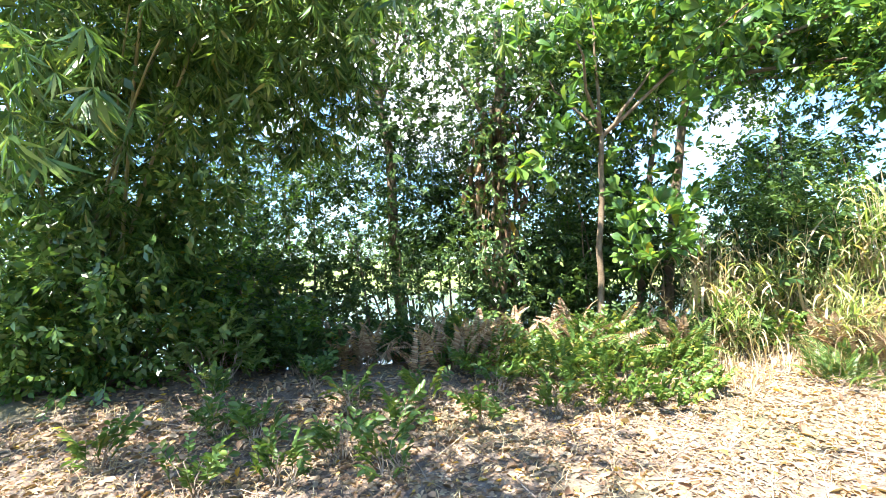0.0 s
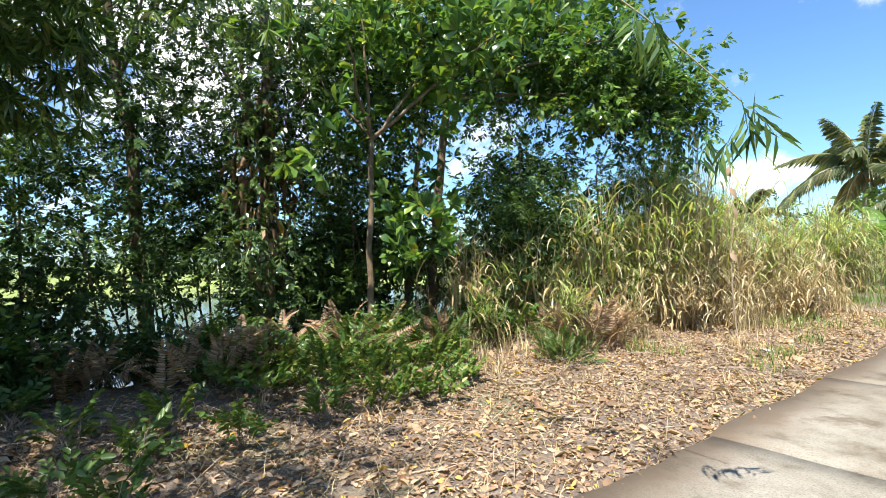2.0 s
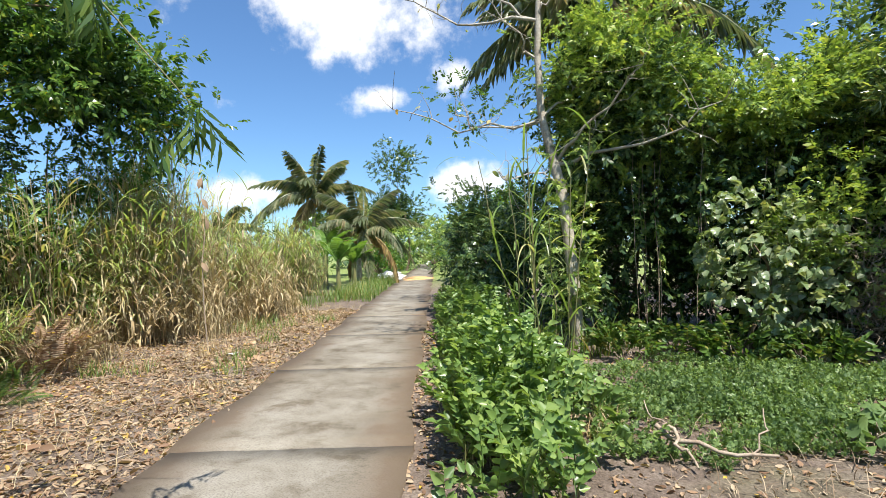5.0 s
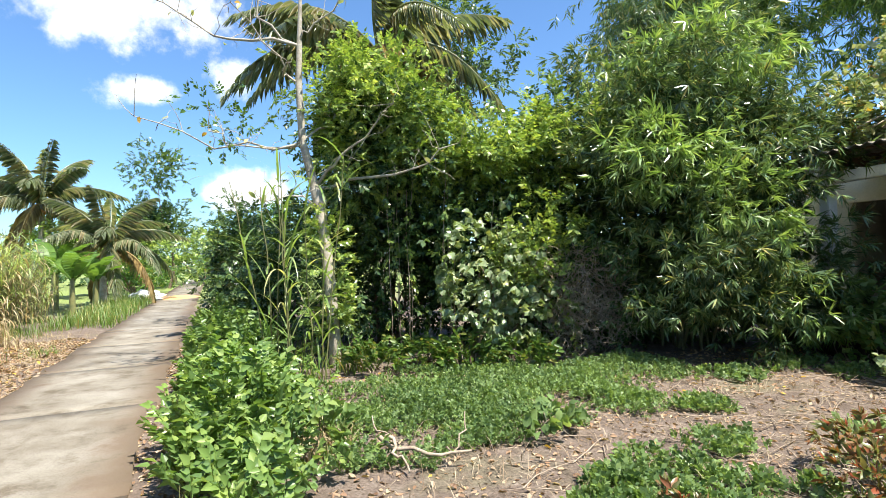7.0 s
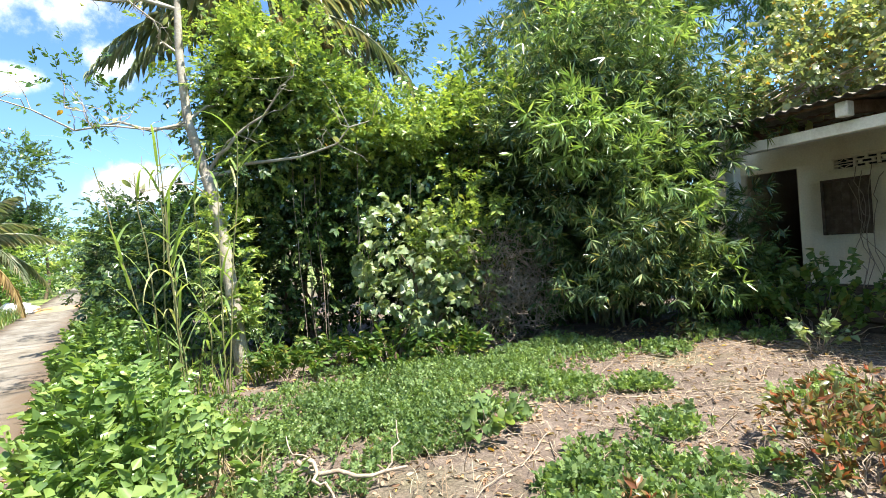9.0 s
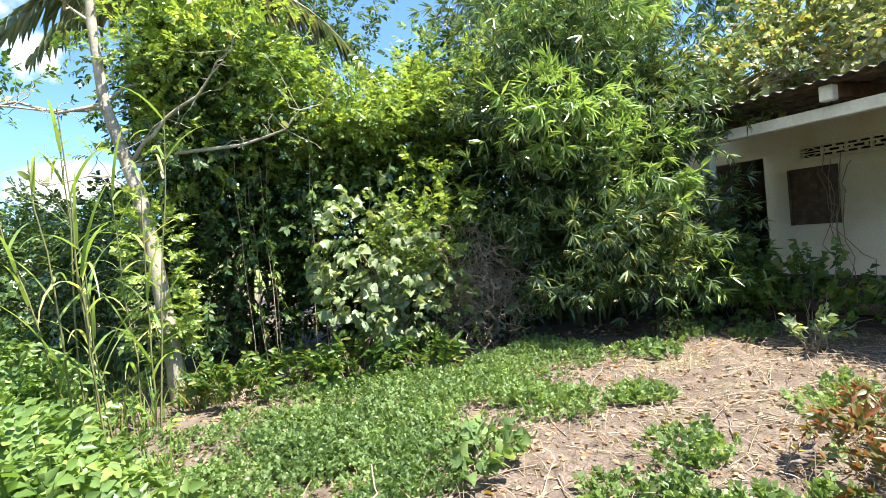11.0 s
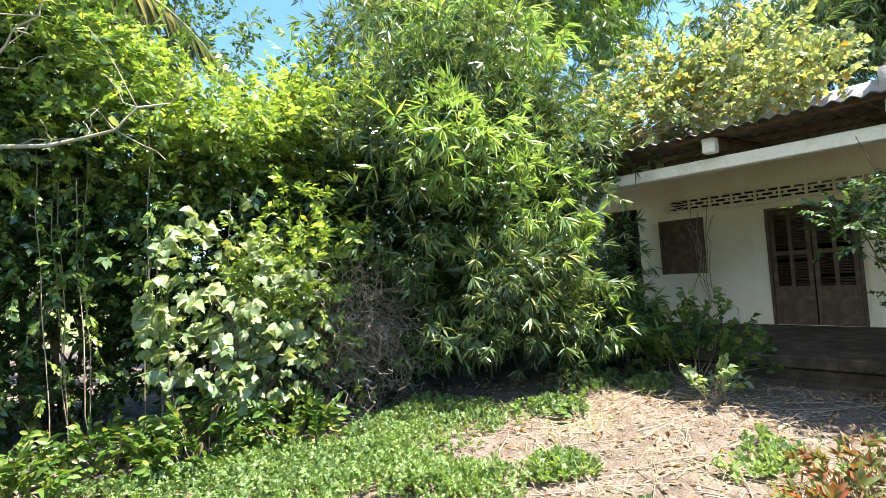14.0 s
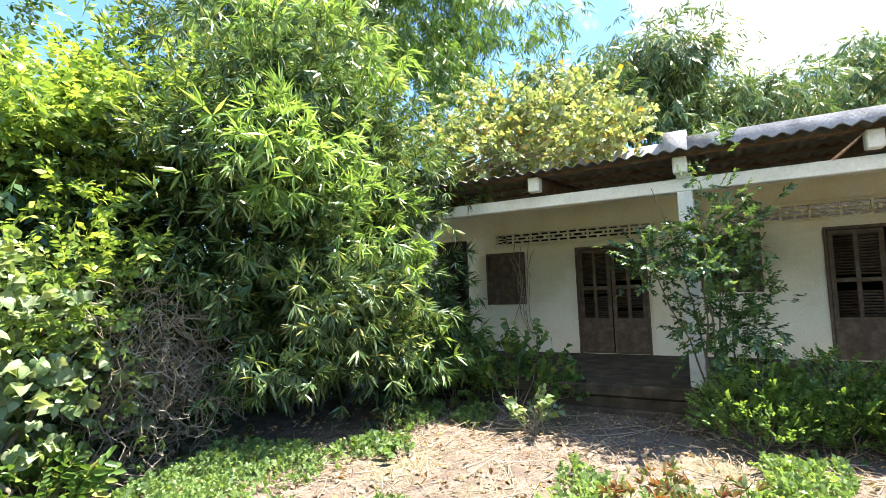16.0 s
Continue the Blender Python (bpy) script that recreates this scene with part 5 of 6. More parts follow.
for s0, u0, r0, n_b, ln in ((4.2, 1.9, 0.5, 90, 0.8), (6.4, 1.7, 0.6, 140, 1.0), (2.6, 1.8, 0.35, 60, 0.5), (8, 1.6, 0.5, 100, 1.0)):
    reeds("grass_tuft", "long light green grass among the weeds", tuple(by_road(s0, u0)), r0, n_b, ln, GRASS, 0.7, 0.014)
reeds("grass_tuft", "dry trampled grass at the edge of the yard", (0.9, 5.1), 0.45, 260, 0.5, STRAW, 1.4, 0.009)
reeds("grass_tuft", "yellowing grass at the foot of the pale tree", (1.5, 8.6), 0.35, 80, 0.8, GRASS, 0.9, 0.02)

# tall cane grass
n_c = 9
cg = grow("cane_grass", "tall pale green cane grass with drooping blades", "grass", (0.55, 7.6, 0.0))
bs = on_land(0.55 + rng.normal(0, 0.22, n_c), 7.6 + rng.normal(0, 0.25, n_c), -0.03)
tp_ = bs + np.stack([rng.normal(-0.05, 0.22, n_c), rng.normal(0, 0.2, n_c), rng.uniform(2.3, 3.5, n_c)], 1)
for i in range(n_c):
    grown(cg, "stalk", stems(rng, bs[i:i + 1], tp_[i:i + 1], 0.011, 0.05, 8), CULM)
tt = rng.uniform(0.2, 1.0, (n_c, 9, 1))
pp = (bs[:, None] * (1 - tt) + tp_[:, None] * tt).reshape(-1, 3)
grown(cg, "blades", blades(rng, pp, rng.uniform(0.55, 1.1, len(pp)), np.full(len(pp), 0.034), 1.25, 7, rise=0.55), CANE)

# pale bare tree
bt = grow("tree", "pale slender tree with nearly bare crooked branches", "tree", (1.2, 9.0, 0.0))
way_up = np.array([(1.22, 9.0, -0.1), (1.18, 9.0, 0.9), (1.1, 9.05, 1.9), (1.0, 9.2, 2.7), (0.92, 9.3, 3.05), (0.72, 9.35, 3.9), (0.68, 9.35, 4.9), (0.7, 9.4, 5.6), (0.74, 9.4, 6.6)])
grown(bt, "trunk", tube(way_up, np.array([0.11, 0.1, 0.095, 0.09, 0.085, 0.065, 0.06, 0.05, 0.025]), 9), PALEBARK, smooth=True)
for a, e, r0, sag in ((4, (3.3, 8.4, 3.7), 0.035, 0.12), (4, (2.2, 8.3, 4.3), 0.03, 0.1), (5, (-1.9, 9.2, 4.2), 0.026, 0.25), (5, (-0.7, 8.8, 3.9), 0.022, 0.2), (7, (-1.9, 9.6, 6.4), 0.03, 0.1),
                      (7, (-0.6, 9.2, 7.0), 0.026, 0.0), (7, (1.9, 9.2, 6.8), 0.024, 0.0), (5, (1.7, 9.9, 4.9), 0.022, 0.0), (6, (-0.3, 8.6, 5.9), 0.02, 0.0), (3, (0.0, 8.6, 2.9), 0.02, 0.1)):
    ln = bent(way_up[a], e, 9, 0.28, rng, sag)
    br = grown(bt, "branch", tube(ln, np.linspace(r0, 0.007, 9), 6), PALEBARK, smooth=True)
    tw = []
    for i in range(3, 9):
        for _ in range(2):
            tw.append(tube(bent(ln[i], ln[i] + rng.normal(0, 0.3, 3) + (0, 0, 0.15), 5, 0.08, rng), np.linspace(0.007, 0.003, 5), 4))
    tagged(grown(bt, "twig_tangle", joined(tw), PALEBARK), kind="stuff")
    q2 = ln[4:] + rng.normal(0, 0.12, (5, 3))
    grown(bt, "leaves", placed([leaf("oval", 0.14, 0.06), leaf("oval", 0.11, 0.06)], q2, rng.normal(0, 1, q2.shape), rng.uniform(0.7, 1.2, len(q2)), rng), DRYING, "few yellowing leaves")
p, d = blob(rng, (-0.4, 9.4, 4.2), (1.0, 0.6, 0.7), 60, 0.9)
grown(bt, "leaves", placed(T_LEAFY, p, d * 0.3 + (0, 0, 0.2) + rng.normal(0, 0.4, p.shape), 0.8, rng), BROAD)
p, d = blob(rng, (1.15, 9.0, 1.5), (0.3, 0.3, 1.3), 300, 0.4)
grown(bt, "creeper", placed(T_SMALL, p, d + rng.normal(0, 0.4, p.shape), 0.9, rng), VINE, "green creeper climbing the trunk")


def thicket(name, label, category, at, blobs, tp, mt, size=1.0, hang=-0.2, shell=0.5, lumps=0.3, n_stem=8, stem_mat=BARK, wild=0.5, extra=()):
    """A mass of foliage on crooked stems."""
    ob = grow(name, label, category, (at[0], at[1], float(land(*at))))
    for i in range(n_stem):
        c0, r0, _ = blobs[i % len(blobs)]
        e = np.array(c0) + rng.normal(0, 0.4, 3) * np.array(r0)
        e[2] = max(e[2], 0.5)
        f0 = np.array((c0[0] * 0.7 + at[0] * 0.3 + rng.normal(0, 0.2), c0[1] * 0.7 + at[1] * 0.3 + rng.normal(0, 0.2), -0.1))
        f0[2] = float(land(f0[0], f0[1])) - 0.08
        grown(ob, "stem", tube(bent(f0, e, 8, 0.2, rng), np.linspace(0.045, 0.012, 8), 6), stem_mat, smooth=True)
    grown(ob, "leaves", foliage(rng, tp, blobs, size, 0.7, hang, wild, shell, lumps), mt)
    for nm, b2, t2_, m2, sz, hg2 in extra:
        grown(ob, nm, foliage(rng, t2_, b2, sz, 0.6, hg2, 0.4, 0.3, lumps, knot=24), m2)
    return ob


# dark hedge-like bush at the path, further on
thicket("bush", "dark dense bush leaning over the path edge", "bush", (-0.9, 14.2), [((-0.9, 13.4, 1.6), (1.0, 1.8, 1.5), 1200), ((-0.6, 15.8, 1.9), (1.3, 1.8, 1.7), 1200), ((-1.6, 18.5, 1.8), (1.3, 2.2, 1.6), 900), ((0.4, 12.2, 1.7), (1.2, 1.2, 1.5), 900)], T_SMALL, SMALL, 1.2)
# creeper-covered mound; shaded core and sunlit outside are put into the leaf colours
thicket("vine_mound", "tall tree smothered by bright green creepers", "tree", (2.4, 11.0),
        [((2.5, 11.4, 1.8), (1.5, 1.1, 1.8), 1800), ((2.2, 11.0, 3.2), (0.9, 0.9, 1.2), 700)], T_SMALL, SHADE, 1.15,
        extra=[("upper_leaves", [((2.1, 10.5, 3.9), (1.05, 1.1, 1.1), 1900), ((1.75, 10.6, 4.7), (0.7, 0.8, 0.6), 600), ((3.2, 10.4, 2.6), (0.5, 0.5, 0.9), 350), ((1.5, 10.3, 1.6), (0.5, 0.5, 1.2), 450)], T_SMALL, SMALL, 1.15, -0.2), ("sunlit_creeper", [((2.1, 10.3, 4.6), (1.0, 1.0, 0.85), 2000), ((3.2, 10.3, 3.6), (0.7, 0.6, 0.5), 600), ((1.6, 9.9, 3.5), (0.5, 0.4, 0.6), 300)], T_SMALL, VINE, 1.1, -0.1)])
# leafy wall of shrubs behind the yard; shaded hollows and sunlit tops by leaf colour
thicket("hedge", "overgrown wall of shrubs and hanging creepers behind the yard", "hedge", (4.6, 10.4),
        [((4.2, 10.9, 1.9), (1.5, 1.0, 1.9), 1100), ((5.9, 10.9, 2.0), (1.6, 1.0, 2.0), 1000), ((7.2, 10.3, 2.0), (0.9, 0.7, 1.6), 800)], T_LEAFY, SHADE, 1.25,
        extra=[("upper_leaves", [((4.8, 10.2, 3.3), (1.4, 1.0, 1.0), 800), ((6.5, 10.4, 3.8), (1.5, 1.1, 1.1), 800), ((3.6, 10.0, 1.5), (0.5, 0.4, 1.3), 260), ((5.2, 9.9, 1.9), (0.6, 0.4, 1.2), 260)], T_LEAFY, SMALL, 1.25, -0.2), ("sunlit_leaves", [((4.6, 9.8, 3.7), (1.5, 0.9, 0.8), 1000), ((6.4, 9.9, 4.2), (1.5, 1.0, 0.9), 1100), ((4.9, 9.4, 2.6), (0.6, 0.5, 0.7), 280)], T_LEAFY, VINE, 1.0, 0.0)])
thicket("bush", "dark shaded bush behind the dead brush", "bush", (6.3, 9.3), [((5.9, 9.3, 0.9), (1.1, 0.5, 1.0), 600), ((7.2, 9.4, 0.9), (1.1, 0.5, 1.0), 500)], T_LEAFY, SMALL, 1.1)
lv = grow("liana", "thin hanging lianas in front of the shrubs", "liana", (3.2, 9.7, 0.0))
for i in range(26):
    x, y, z = rng.uniform(1.8, 5.6), rng.uniform(9.1, 9.9), rng.uniform(2.0, 3.8)
    grown(lv, "strand", tube(bent((x, y, z), (x + rng.normal(0, 0.15), y - rng.uniform(0, 0.2), -0.02), 8, 0.08, rng), np.full(8, 0.006), 4), TWIG)
    q2 = bent((x, y, z), (x, y, rng.uniform(0.5, 1.5)), 9, 0.1, rng)
    grown(lv, "leaves", placed(T_SMALL, q2, np.array([0, -0.4, -0.8]) + rng.normal(0, 0.4, q2.shape), 0.9, rng), VINE)
# mallow bush
thicket("mallow_bush", "bush with large pale green lobed leaves", "bush", (3.9, 8.5),
        [((3.75, 8.3, 1.75), (0.65, 0.5, 0.7), 120), ((4.35, 8.4, 1.1), (0.75, 0.5, 0.8), 200), ((3.3, 8.3, 1.1), (0.5, 0.4, 0.5), 60), ((4.0, 8.1, 0.7), (0.6, 0.4, 0.5), 70)], T_MALLOW, PALE, 0.72, 0.0,
        extra=[("young_leaves", [((4.6, 8.45, 1.75), (0.55, 0.45, 0.6), 220)], T_LEAFY, VINE, 0.8, 0.3)])
for x, y, lb in ((3.2, 7.9, "low green plant at the foot of the bush"), (2.6, 8.5, "low broad-leaved plant by the shrubs"), (4.1, 7.7, "low green plant at the foot of the bush"), (1.9, 8.3, "low broad-leaved plant by the shrubs")):
    herb("plant", lb, "plant", (x, y), 0.4, 60, T_MID, FERN, 0.45, 1.0)

# dead brush heap
br = grow("brush_heap", "tangled heap of dead brown twigs", "twigs", (5.4, 8.1, 0.0))
p, d = blob(rng, (5.45, 8.2, 0.9), (0.95, 0.6, 0.95), 900, 0.6, 0.2, 0.0)
q2 = p + rng.normal(0, 0.22, p.shape) + (0.0, -0.05, -0.05)
q2[:, 2] = np.maximum(q2[:, 2], 0.02)
tagged(grown(br, "twig_tangle", joined([tube(bent(a, c2, 5, 0.1, rng, rng.uniform(-0.1, 0.1)), np.linspace(0.007, 0.003, 5), 3) for a, c2 in zip(p, q2)]), TWIG), kind="stuff")
grown(br, "dead_leaves", placed([leaf_lite("oval", 0.08, 0.035)], p[:260], rng.normal(0, 1, (260, 3)), 1.0, rng), LITTER)
grown(br, "creeper", foliage(rng, T_LEAFY, [((4.8, 8.1, 1.3), (0.4, 0.3, 0.4), 34), ((5.2, 8.1, 1.75), (0.5, 0.3, 0.16), 16), ((5.0, 7.9, 0.35), (0.5, 0.25, 0.3), 20)], 0.65, 0.5, 0.1, 0.5, 0.6), VINE, "green creeper growing over the dead twigs")

# large bamboo clump in front of the house end
bm2 = grow("bamboo", "large leafy bamboo clump drooping to the ground", "bamboo", (7.6, 8.2, 0.0))
for i in range(22):
    a = np.array((7.7, 8.6, -0.1)) + rng.normal(0, 0.35, 3) * (1, 1, 0)
    e = np.array((7.6, 8.2, 0)) + np.array((rng.normal(0.1, 1.1), rng.normal(0.4, 0.7), rng.uniform(2.6, 5.8)))
    mid = (a + e) / 2 + (0, 0.2, 1.4)
    t = np.linspace(0, 1, 12)[:, None]
    grown(bm2, "culm", tube(a * (1 - t) ** 2 + 2 * mid * t * (1 - t) + e * t * t, np.linspace(0.024, 0.006, 12), 6), CULM, smooth=True)
# core leaves coloured dark to stand for the shade inside the clump
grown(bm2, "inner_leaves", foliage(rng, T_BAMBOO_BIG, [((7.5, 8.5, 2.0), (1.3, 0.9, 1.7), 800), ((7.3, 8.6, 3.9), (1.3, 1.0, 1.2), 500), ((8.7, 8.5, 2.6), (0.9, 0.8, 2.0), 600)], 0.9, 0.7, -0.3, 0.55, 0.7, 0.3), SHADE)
grown(bm2, "leaves", foliage(rng, T_FAN, [((7.4, 7.9, 2.4), (1.6, 1.4, 1.4), 1500), ((7.1, 8.2, 4.0), (1.7, 1.4, 1.4), 1700), ((8.5, 8.0, 3.6), (1.3, 1.2, 1.5), 1300), ((8.5, 7.2, 1.2), (0.8, 0.5, 1.0), 420), ((7.0, 7.4, 1.2), (0.9, 0.5, 1.0), 420), ((7.8, 6.9, 0.9), (0.9, 0.4, 0.7), 330), ((6.7, 6.9, 1.6), (0.8, 0.35, 0.6), 240), ((8.6, 9.2, 5.0), (1.7, 1.4, 1.4), 900), ((8.65, 7.5, 2.6), (0.4, 0.5, 1.2), 330), ((9.1, 8.2, 3.9), (0.8, 0.7, 0.8), 420)], 1.0, 0.8, -0.2, 0.4, 0.4, 0.4, knot=11), BAMBOO)
# sprays tinted brighter to show where sun strikes the clump
grown(bm2, "sunlit_spray", foliage(rng, T_FAN, [((6.4, 7.1, 3.4), (0.9, 0.5, 0.6), 240), ((7.3, 6.7, 2.6), (0.8, 0.4, 0.7), 170), ((8.5, 6.6, 0.9), (0.6, 0.4, 0.5), 110), ((7.4, 7.6, 5.2), (1.2, 0.8, 0.5), 240)], 1.15, 0.8, 0.0, 0.35, 0.4, knot=8), SUNLIT_BAMBOO, "yellow-green leaves coloured as if sunlit")
# dark growth added to close bright gaps where the clump is in shade
thicket("bush", "dark filler growth standing in for shade behind the bamboo", "bush", (8.2, 9.6), [((7.6, 9.3, 0.9), (1.0, 0.5, 1.1), 700), ((9.0, 8.9, 1.0), (1.0, 0.6, 1.2), 700)], T_LEAFY, SHADE, 1.1)
# bamboo and trees behind
def weeping(at, height, radii, n_s, label, mt=BAMBOO, size=1.6, crowns=6, tp=None):
    return broad_tree("bamboo", at, height, radii, n_s, tp or T_BAMBOO, mt, label, size, 0.06, CULM, crowns, -0.8)


weeping((9.8, 11.6), 8.4, (2.2, 1.6, 2.4), 3000, "tall feathery bamboo behind the hedge", BAMBOO, 1.35, 8)
weeping((13.0, 12.8), 11.5, (2.4, 2.2, 3.0), 3000, "tall dark bamboo behind the house", BAMBOO_DARK, 1.6, 8)
weeping((17.5, 10.5), 13.5, (2.8, 2.6, 3.4), 3000, "tall dark bamboo behind the house", BAMBOO_DARK, 1.8, 8)
weeping((20.5, 7.6), 9.0, (2.6, 2.4, 2.6), 3600, "weeping bamboo behind the roof", BAMBOO, 2.0)
weeping((22.0, 4.4), 9.0, (2.6, 2.4, 2.6), 3600, "weeping bamboo with yellowing sprays behind the roof", BAMBOO, 2.0)
weeping((24.5, 1.5), 9.2, (2.4, 2.4, 2.6), 3200, "rounded bamboo behind the roof", BAMBOO, 2.2)
weeping((27.0, -2.5), 9.4, (3.0, 3.0, 2.6), 3200, "rounded bamboo behind the roof", BAMBOO, 2.4)
broad_tree("tree", (5.4, 16.5), 9.8, (1.6, 1.6, 1.7), 700, T_LEAFY, SMALL, "thin tall tree above the hedge", 1.5, 0.09)
broad_tree("tree", (7.6, 14.5), 5.2, (2.0, 1.6, 1.6), 1000, T_LEAFY, SMALL, "leafy tree behind the hedge", 1.5, 0.1)

# creeper over the roof end
rv = grow("roof_creeper", "sprawling creeper with pale yellowing leaves on the roof", "creeper", (10.4, 6.0, 3.7))
lum = [((10.4, 6.6, 4.1), (0.9, 1.1, 0.55), 430), ((11.0, 5.5, 4.5), (0.9, 1.0, 0.7), 420), ((11.6, 4.6, 4.5), (0.6, 0.8, 0.5), 200), ((11.2, 6.6, 5.0), (0.8, 0.9, 0.7), 300), ((9.6, 7.3, 3.5), (0.5, 0.6, 0.5), 160)]
for c0, r0, _ in lum:
    for j in range(4):
        grown(rv, "stem", tube(bent((10.2 + rng.normal(0, 0.3), 6.6 + rng.normal(0, 0.4), 3.68), np.array(c0) + rng.normal(0, 0.4, 3) * np.array(r0), 7, 0.15, rng), np.linspace(0.018, 0.005, 7), 5), TWIG)
grown(rv, "leaves", foliage(rng, T_HEART, lum, 0.95, 0.5, 0.2, 0.5, 0.6, 0.3, 3.3), DRYING)

# small tree at the veranda post
st = grow("tree", "small sparse tree in front of the veranda post", "tree", (8.85, 2.95, 0.0))
for i in range(6):
    e = (8.8 + rng.normal(0, 0.2), 3.0 + rng.normal(0, 0.22), rng.uniform(1.9, 3.1))
    grown(st, "stem", tube(bent((8.85 + rng.normal(0, 0.06), 2.95 + rng.normal(0, 0.06), -0.05), e, 7, 0.1, rng), np.linspace(0.016, 0.005, 7), 5), BARK)
grown(st, "leaves", foliage(rng, T_SMALL, [((8.75, 2.95, 2.2), (0.4, 0.42, 0.95), 330), ((8.7, 3.6, 2.0), (0.35, 0.4, 0.35), 110), ((8.8, 2.8, 1.1), (0.45, 0.5, 0.8), 260)], 0.8, 0.5, 0.1, 0.5, 0.9, 0.3, knot=5), SMALL)
for i, y in enumerate((2.6, 1.9, 1.2, 0.5, -0.2, -0.9, -1.7)):
    herb("shrub", "low dense green shrub in front of the plinth", "shrub", (8.75 + rng.normal(0, 0.1), y), 0.62, 640, T_SMALL, FERN if i % 3 else WEED, 0.95 + rng.normal(0, 0.06), 0.62, "shrubs in front of the veranda")
herb("creeper", "heart-leaved creeper climbing over the plinth", "creeper", (9.1, 5.6), 0.7, 110, T_HEART, FERN, 1.0, 1.1, flat=1.2)
herb("creeper", "heart-leaved creeper at the bamboo edge", "creeper", (9.2, 6.6), 0.6, 90, T_HEART, COVER, 1.2, 1.1)
herb("plant", "single young pale-leaved plant in the bare yard", "plant", (7.95, 4.95), 0.2, 14, T_HEART, PALE, 0.45, 1.0)
vn = grow("dry_vine", "dry bare vine hanging before the window", "vine", (11.9, 6.6, FL))
for i in range(6):
    grown(vn, "strand", tube(bent((12.1 + rng.normal(0, 0.1), 6.7 + rng.normal(0, 0.15), rng.uniform(2.0, 2.7)), (11.8 + rng.normal(0, 0.1), 6.4 + rng.normal(0, 0.2), FL), 9, 0.25, rng), np.full(9, 0.008), 4), TWIG)

# ---- the yard ----
def patch(name, label, category, blobs, tp, mt, size, height, group=""):
    """Low ground cover over several rounded patches: (x, y, rx, ry, count)."""
    ob = grow(name, label, category, (blobs[0][0], blobs[0][1], 0.0), group)
    ps = []
    for x, y, rx, ry, n_s in blobs:
        a, q3 = rng.uniform(0, 2 * np.pi, n_s), np.sqrt(rng.random(n_s))
        w = 1 + 0.18 * np.sin(a * 3 + x) + 0.12 * np.sin(a * 7 + y)
        px, py = x + np.cos(a) * q3 * rx * w, y + np.sin(a) * q3 * ry * w
        h = height * rng.random(n_s) ** 0.7 * (1.05 - 0.75 * q3 ** 3)
        thin = np.sin(px * 2.1 + 1.3 * np.sin(py * 1.7)) * np.sin(py * 2.4 + px) + 0.5 * np.sin(px * 6.3) * np.sin(py * 5.7)
        keep = thin + rng.normal(0, 0.35, n_s) > -0.45
        ps.append((on_land(px, py) + np.stack([0 * h, 0 * h, h * (0.8 + 0.35 * thin)], 1))[keep])
    p2 = np.concatenate(ps)
    grown(ob, "leaves", placed(tp, p2, np.array([0, 0, 0.9]) + rng.normal(0, 0.55, p2.shape), size * rng.uniform(0.7, 1.3, len(p2)), rng), mt)
    return tagged(ob, kind="stuff")


patch("ground_cover", "carpet of small bright green ground-cover leaves", "ground cover",
      [(3.3, 6.5, 1.5, 1.35, 6500), (1.9, 5.6, 0.9, 1.2, 3000), (5.3, 7.0, 1.3, 0.75, 2200), (2.3, 7.4, 0.8, 0.7, 1000), (2.7, 5.2, 0.9, 0.6, 1200), (4.4, 5.6, 0.7, 0.5, 700), (1.2, 6.6, 0.6, 0.9, 900)], T_COVER, COVER, 0.78, 0.19)
patch("ground_cover", "scattered low weeds on the bare soil", "ground cover",
      [(4.6, 4.1, 0.5, 0.35, 320), (3.6, 3.5, 0.7, 0.5, 700), (4.2, 2.9, 0.6, 0.4, 420), (5.3, 5.2, 0.35, 0.25, 160), (6.9, 6.4, 0.6, 0.3, 260), (7.9, 6.5, 0.5, 0.25, 160), (6.4, 4.0, 0.5, 0.3, 160), (6.9, 2.2, 0.9, 0.6, 520), (5.9, 3.1, 0.8, 0.5, 300), (5.6, 1.8, 0.9, 0.7, 500), (7.4, 0.6, 0.9, 0.7, 380), (8.3, 5.9, 0.4, 0.25, 120)], T_COVER, COVER, 1.15, 0.09)
for x, y in ((5.2, 3.2), (5.6, 2.8), (4.8, 2.75), (5.9, 3.3), (5.3, 2.4), (3.4, 3.0)):
    herb("red_plant", "reddish-leaved ornamental plant in the yard", "plant", (x, y), 0.32 if x > 4 else 0.2, 60 if x > 4 else 14, T_RED, RED, 0.42 if x > 4 else 0.15, 0.9, "red-leaved plants")
herb("plant", "young broad-leaved plant in the ground cover", "plant", (3.2, 4.8), 0.25, 18, T_MALLOW, COVER, 0.22, 0.7)
herb("plant", "small broad-leaved plant in the bare yard", "plant", (6.6, 5.9), 0.15, 8, T_MALLOW, COVER, 0.12, 0.6)

rt = grow("root", "gnarled fallen branch lying on the soil", "branch", (1.9, 4.5, 0.0))
for a, e, r0 in (((1.55, 4.75, 0.16), (2.3, 4.35, 0.1), 0.022), ((1.6, 4.7, 0.18), (1.75, 4.3, 0.0), 0.018), ((2.1, 4.45, 0.12), (2.35, 4.75, 0.32), 0.009), ((1.7, 4.6, 0.15), (1.5, 4.95, 0.3), 0.009)):
    grown(rt, "limb", tube(bent(a, e, 8, 0.1, rng), np.linspace(r0, r0 * 0.5, 8), 6), TWIG, smooth=True)

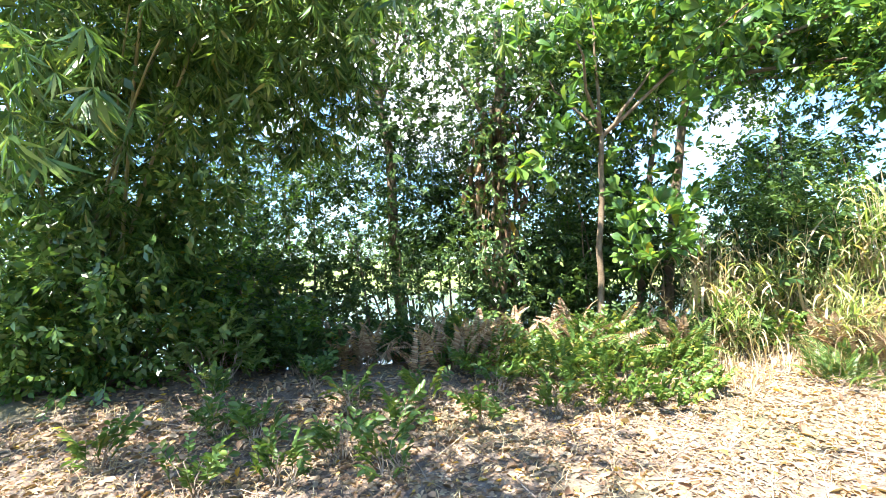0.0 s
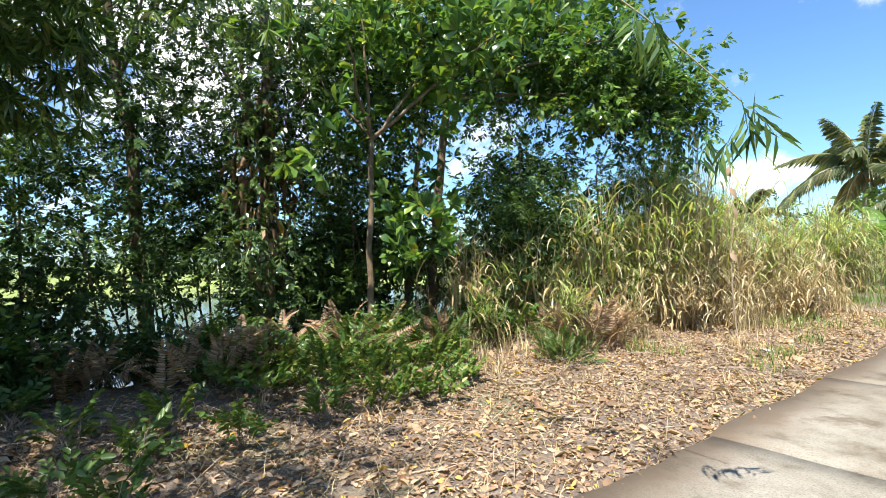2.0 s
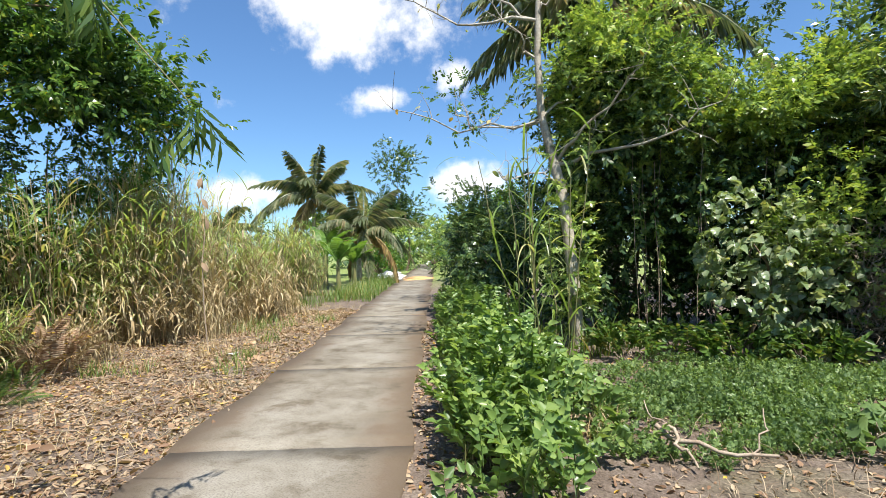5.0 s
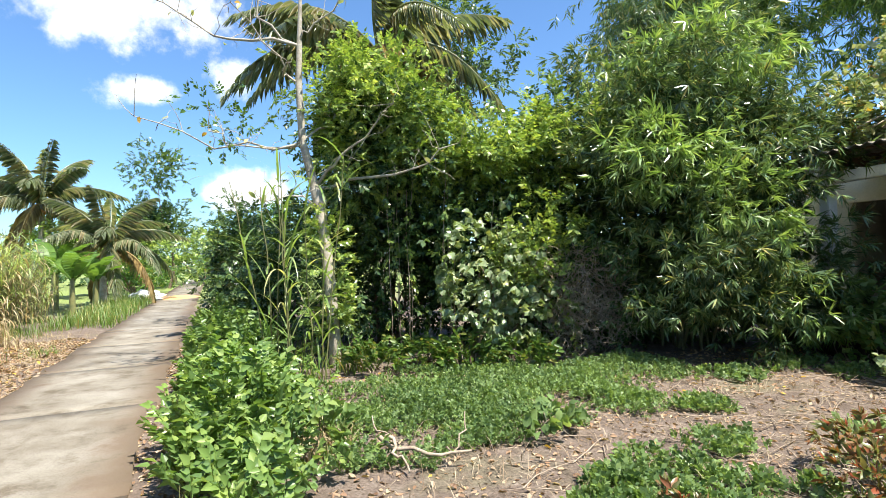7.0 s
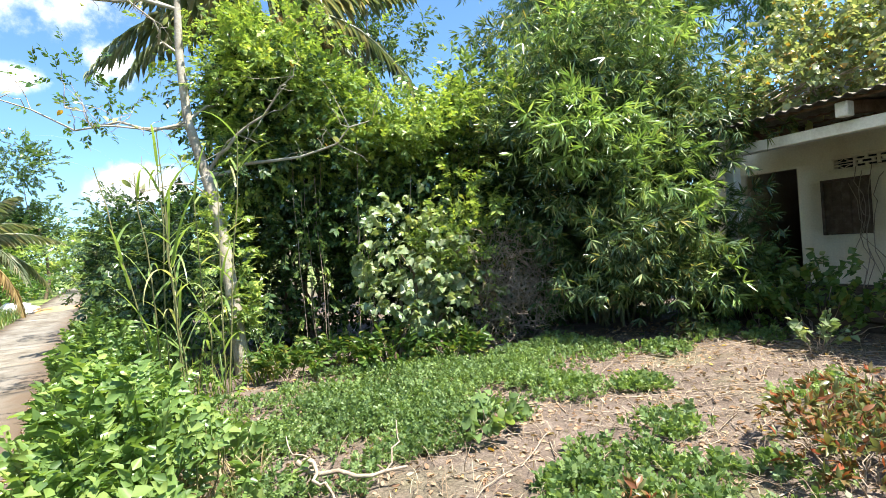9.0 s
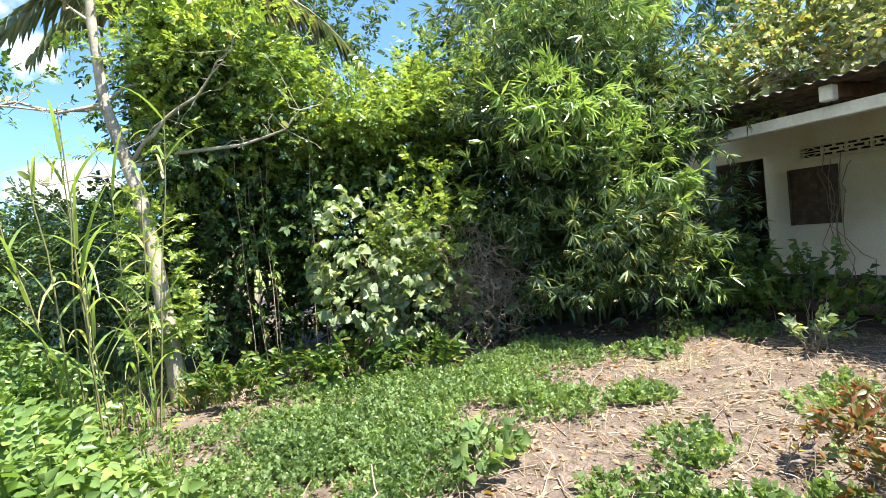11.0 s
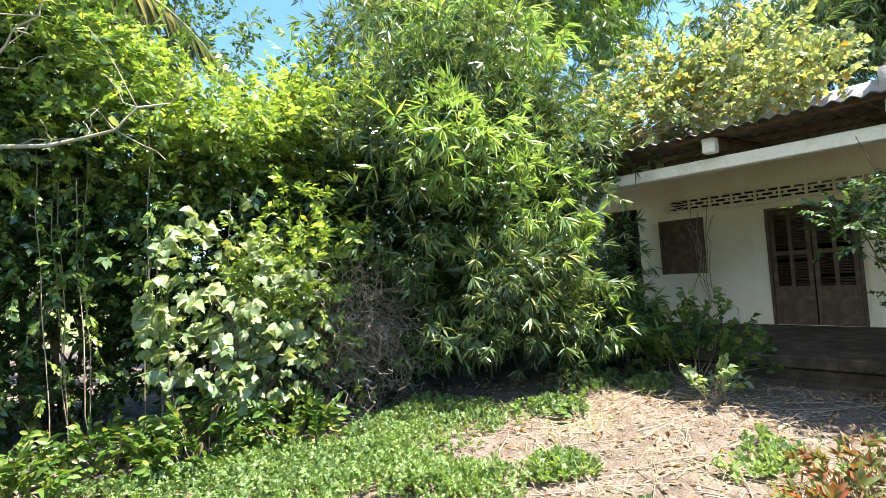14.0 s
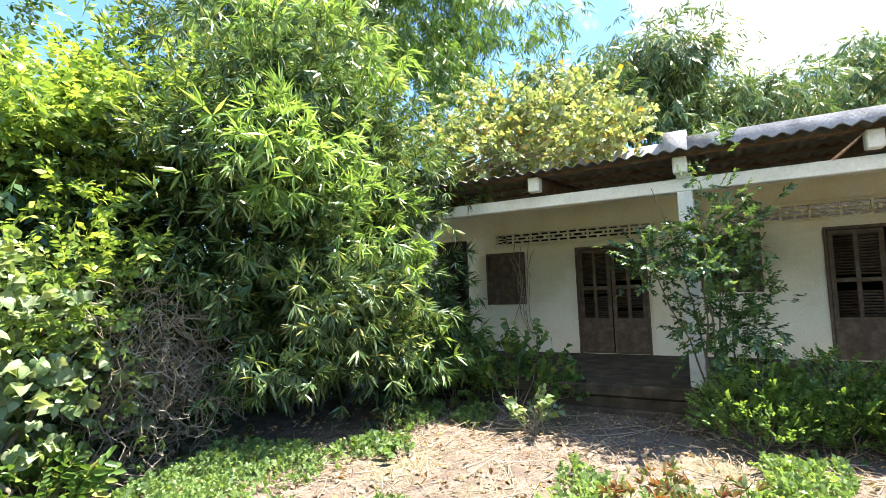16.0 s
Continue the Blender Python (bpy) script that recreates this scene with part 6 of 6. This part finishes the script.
# fallen leaves and twigs
def litter(name, label, pts, size, mt=LITTER, lift=0.012):
    n_s = len(pts)
    way = rng.normal(0, 1, (n_s, 3)) * (1, 1, 0.25)
    tp = [leaf_lite("oval", 0.1, 0.05, f) for f in (-0.5, 0.2, 0.6)]
    ob = piece(name, placed(tp, pts + (0, 0, lift), way, size, rng, roll=0.5), mt)
    return tagged(ob, label, "leaf litter", kind="stuff")


pts = np.concatenate([verge(42000, -7, 12, -5.6, -2.02), verge(4500, -7, 3, -7.2, -5), verge(2200, -4, 12, -2.05, -1.8), verge(500, -2, 12, -2.0, -1.5), verge(160, -3, 12, -2.0, 0)])
litter("leaf_litter", "thick layer of curled brown leaves on the verge", pts, np.clip(rng.lognormal(-0.72, 0.38, len(pts)), 0.22, 1.6))
pts = np.concatenate([verge(2600, -4, 9, -0.05, 0.6), verge(500, -4, 9, -0.35, 0.0)])
litter("leaf_litter", "brown leaves along the right path edge", pts, rng.uniform(0.3, 0.7, len(pts)))
xy = np.stack([rng.uniform(0.6, 9.2, 9000), rng.uniform(0.0, 8.2, 9000)], 1)
litter("leaf_litter", "dry leaves and chips over the yard soil", on_land(xy[:, 0], xy[:, 1]), rng.uniform(0.25, 0.8, len(xy)))
tw = []
for i in range(700):
    if i < 420:
        c0 = np.array((rng.uniform(2.5, 9), rng.uniform(1.5, 7)))
    else:
        c0 = by_road(rng.uniform(-6, 9), rng.uniform(-6.5, -2.1))
    a = rng.uniform(0, 6.28)
    ln = rng.uniform(0.08, 0.45) * np.array((math.cos(a), math.sin(a)))
    p0, p1 = on_land(*(c0 - ln), 0.012), on_land(*(c0 + ln), 0.02 + rng.uniform(0, 0.06))
    tw.append(tube(bent(p0, p1, 4, 0.04, rng), np.linspace(0.006, 0.003, 4), 3))
tagged(piece("twigs", joined(tw), TWIG), "dry twigs scattered over the soil", "twigs", kind="stuff")
pts = verge(7000, -7, 13, -6, -2.05)
yard = on_land(rng.uniform(1.5, 9.2, 5200), rng.uniform(0.5, 7.5, 5200))
wrap = thing("wrapper", "crumpled pale plastic wrapper in the leaf litter", "litter", tuple(on_land(-4.5, 8.1, 0.0)))
piece("film", (np.array([(-0.09, -0.06, 0.01), (0.0, -0.07, 0.05), (0.1, -0.05, 0.015), (-0.08, 0.05, 0.03), (0.01, 0.06, 0.015), (0.09, 0.07, 0.05)]), [(0, 1, 4, 3), (1, 2, 5, 4)]), SACK, wrap)
tagged(piece("straw", blades(rng, pts, rng.uniform(0.12, 0.4, len(pts)), np.full(len(pts), 0.006), 2.2, 3), STRAW), "flattened dry straw on the ground", "straw", kind="stuff")

tagged(piece("straw", blades(rng, yard, rng.uniform(0.1, 0.38, len(yard)), np.full(len(yard), 0.006), 2.2, 3), OLD_STRAW), "grey-brown stalks flattened on the yard soil", "straw", kind="stuff")

# things beside the far path
sk = by_road(28.5, -2.6)
sack = thing("plastic_sheet", "crumpled white plastic sheet beside the path", "plastic sheet", (sk[0], sk[1], 0.0))
bm = bmesh.new()
bmesh.ops.create_icosphere(bm, subdivisions=4, radius=1.0)
for vtx in bm.verts:
    c0 = vtx.co.copy()
    c0 *= 1 + 0.35 * noise.noise(c0 * 2.2) + 0.12 * noise.noise(c0 * 7)
    vtx.co = (c0.x * 0.85, c0.y * 0.9, max(-0.02, c0.z * 0.42 + 0.05))
me = bpy.data.meshes.new("sheet")
bm.to_mesh(me)
bm.free()
me.materials.append(SACK)
sh = new("sheet", me)
sh.parent = sack
sp = by_road(28.0, -0.9)
heap = thing("sand_heap", "low spread of orange sand on the path", "sand", (sp[0], sp[1], 0.0))
ang, rad = np.linspace(0, 2 * np.pi, 24, endpoint=False), np.linspace(0, 1, 6)
v = [(math.cos(a) * q3 * (0.9 + 0.15 * math.sin(3 * a)), math.sin(a) * q3 * (1.5 + 0.2 * math.sin(2 * a)), 0.16 * (1 - q3 ** 2) + 0.004) for q3 in rad for a in ang]
f = [(i * 24 + j, i * 24 + (j + 1) % 24, (i + 1) * 24 + (j + 1) % 24, (i + 1) * 24 + j) for i in range(5) for j in range(24)]
piece("sand", (v, f), SAND, heap, smooth=True)
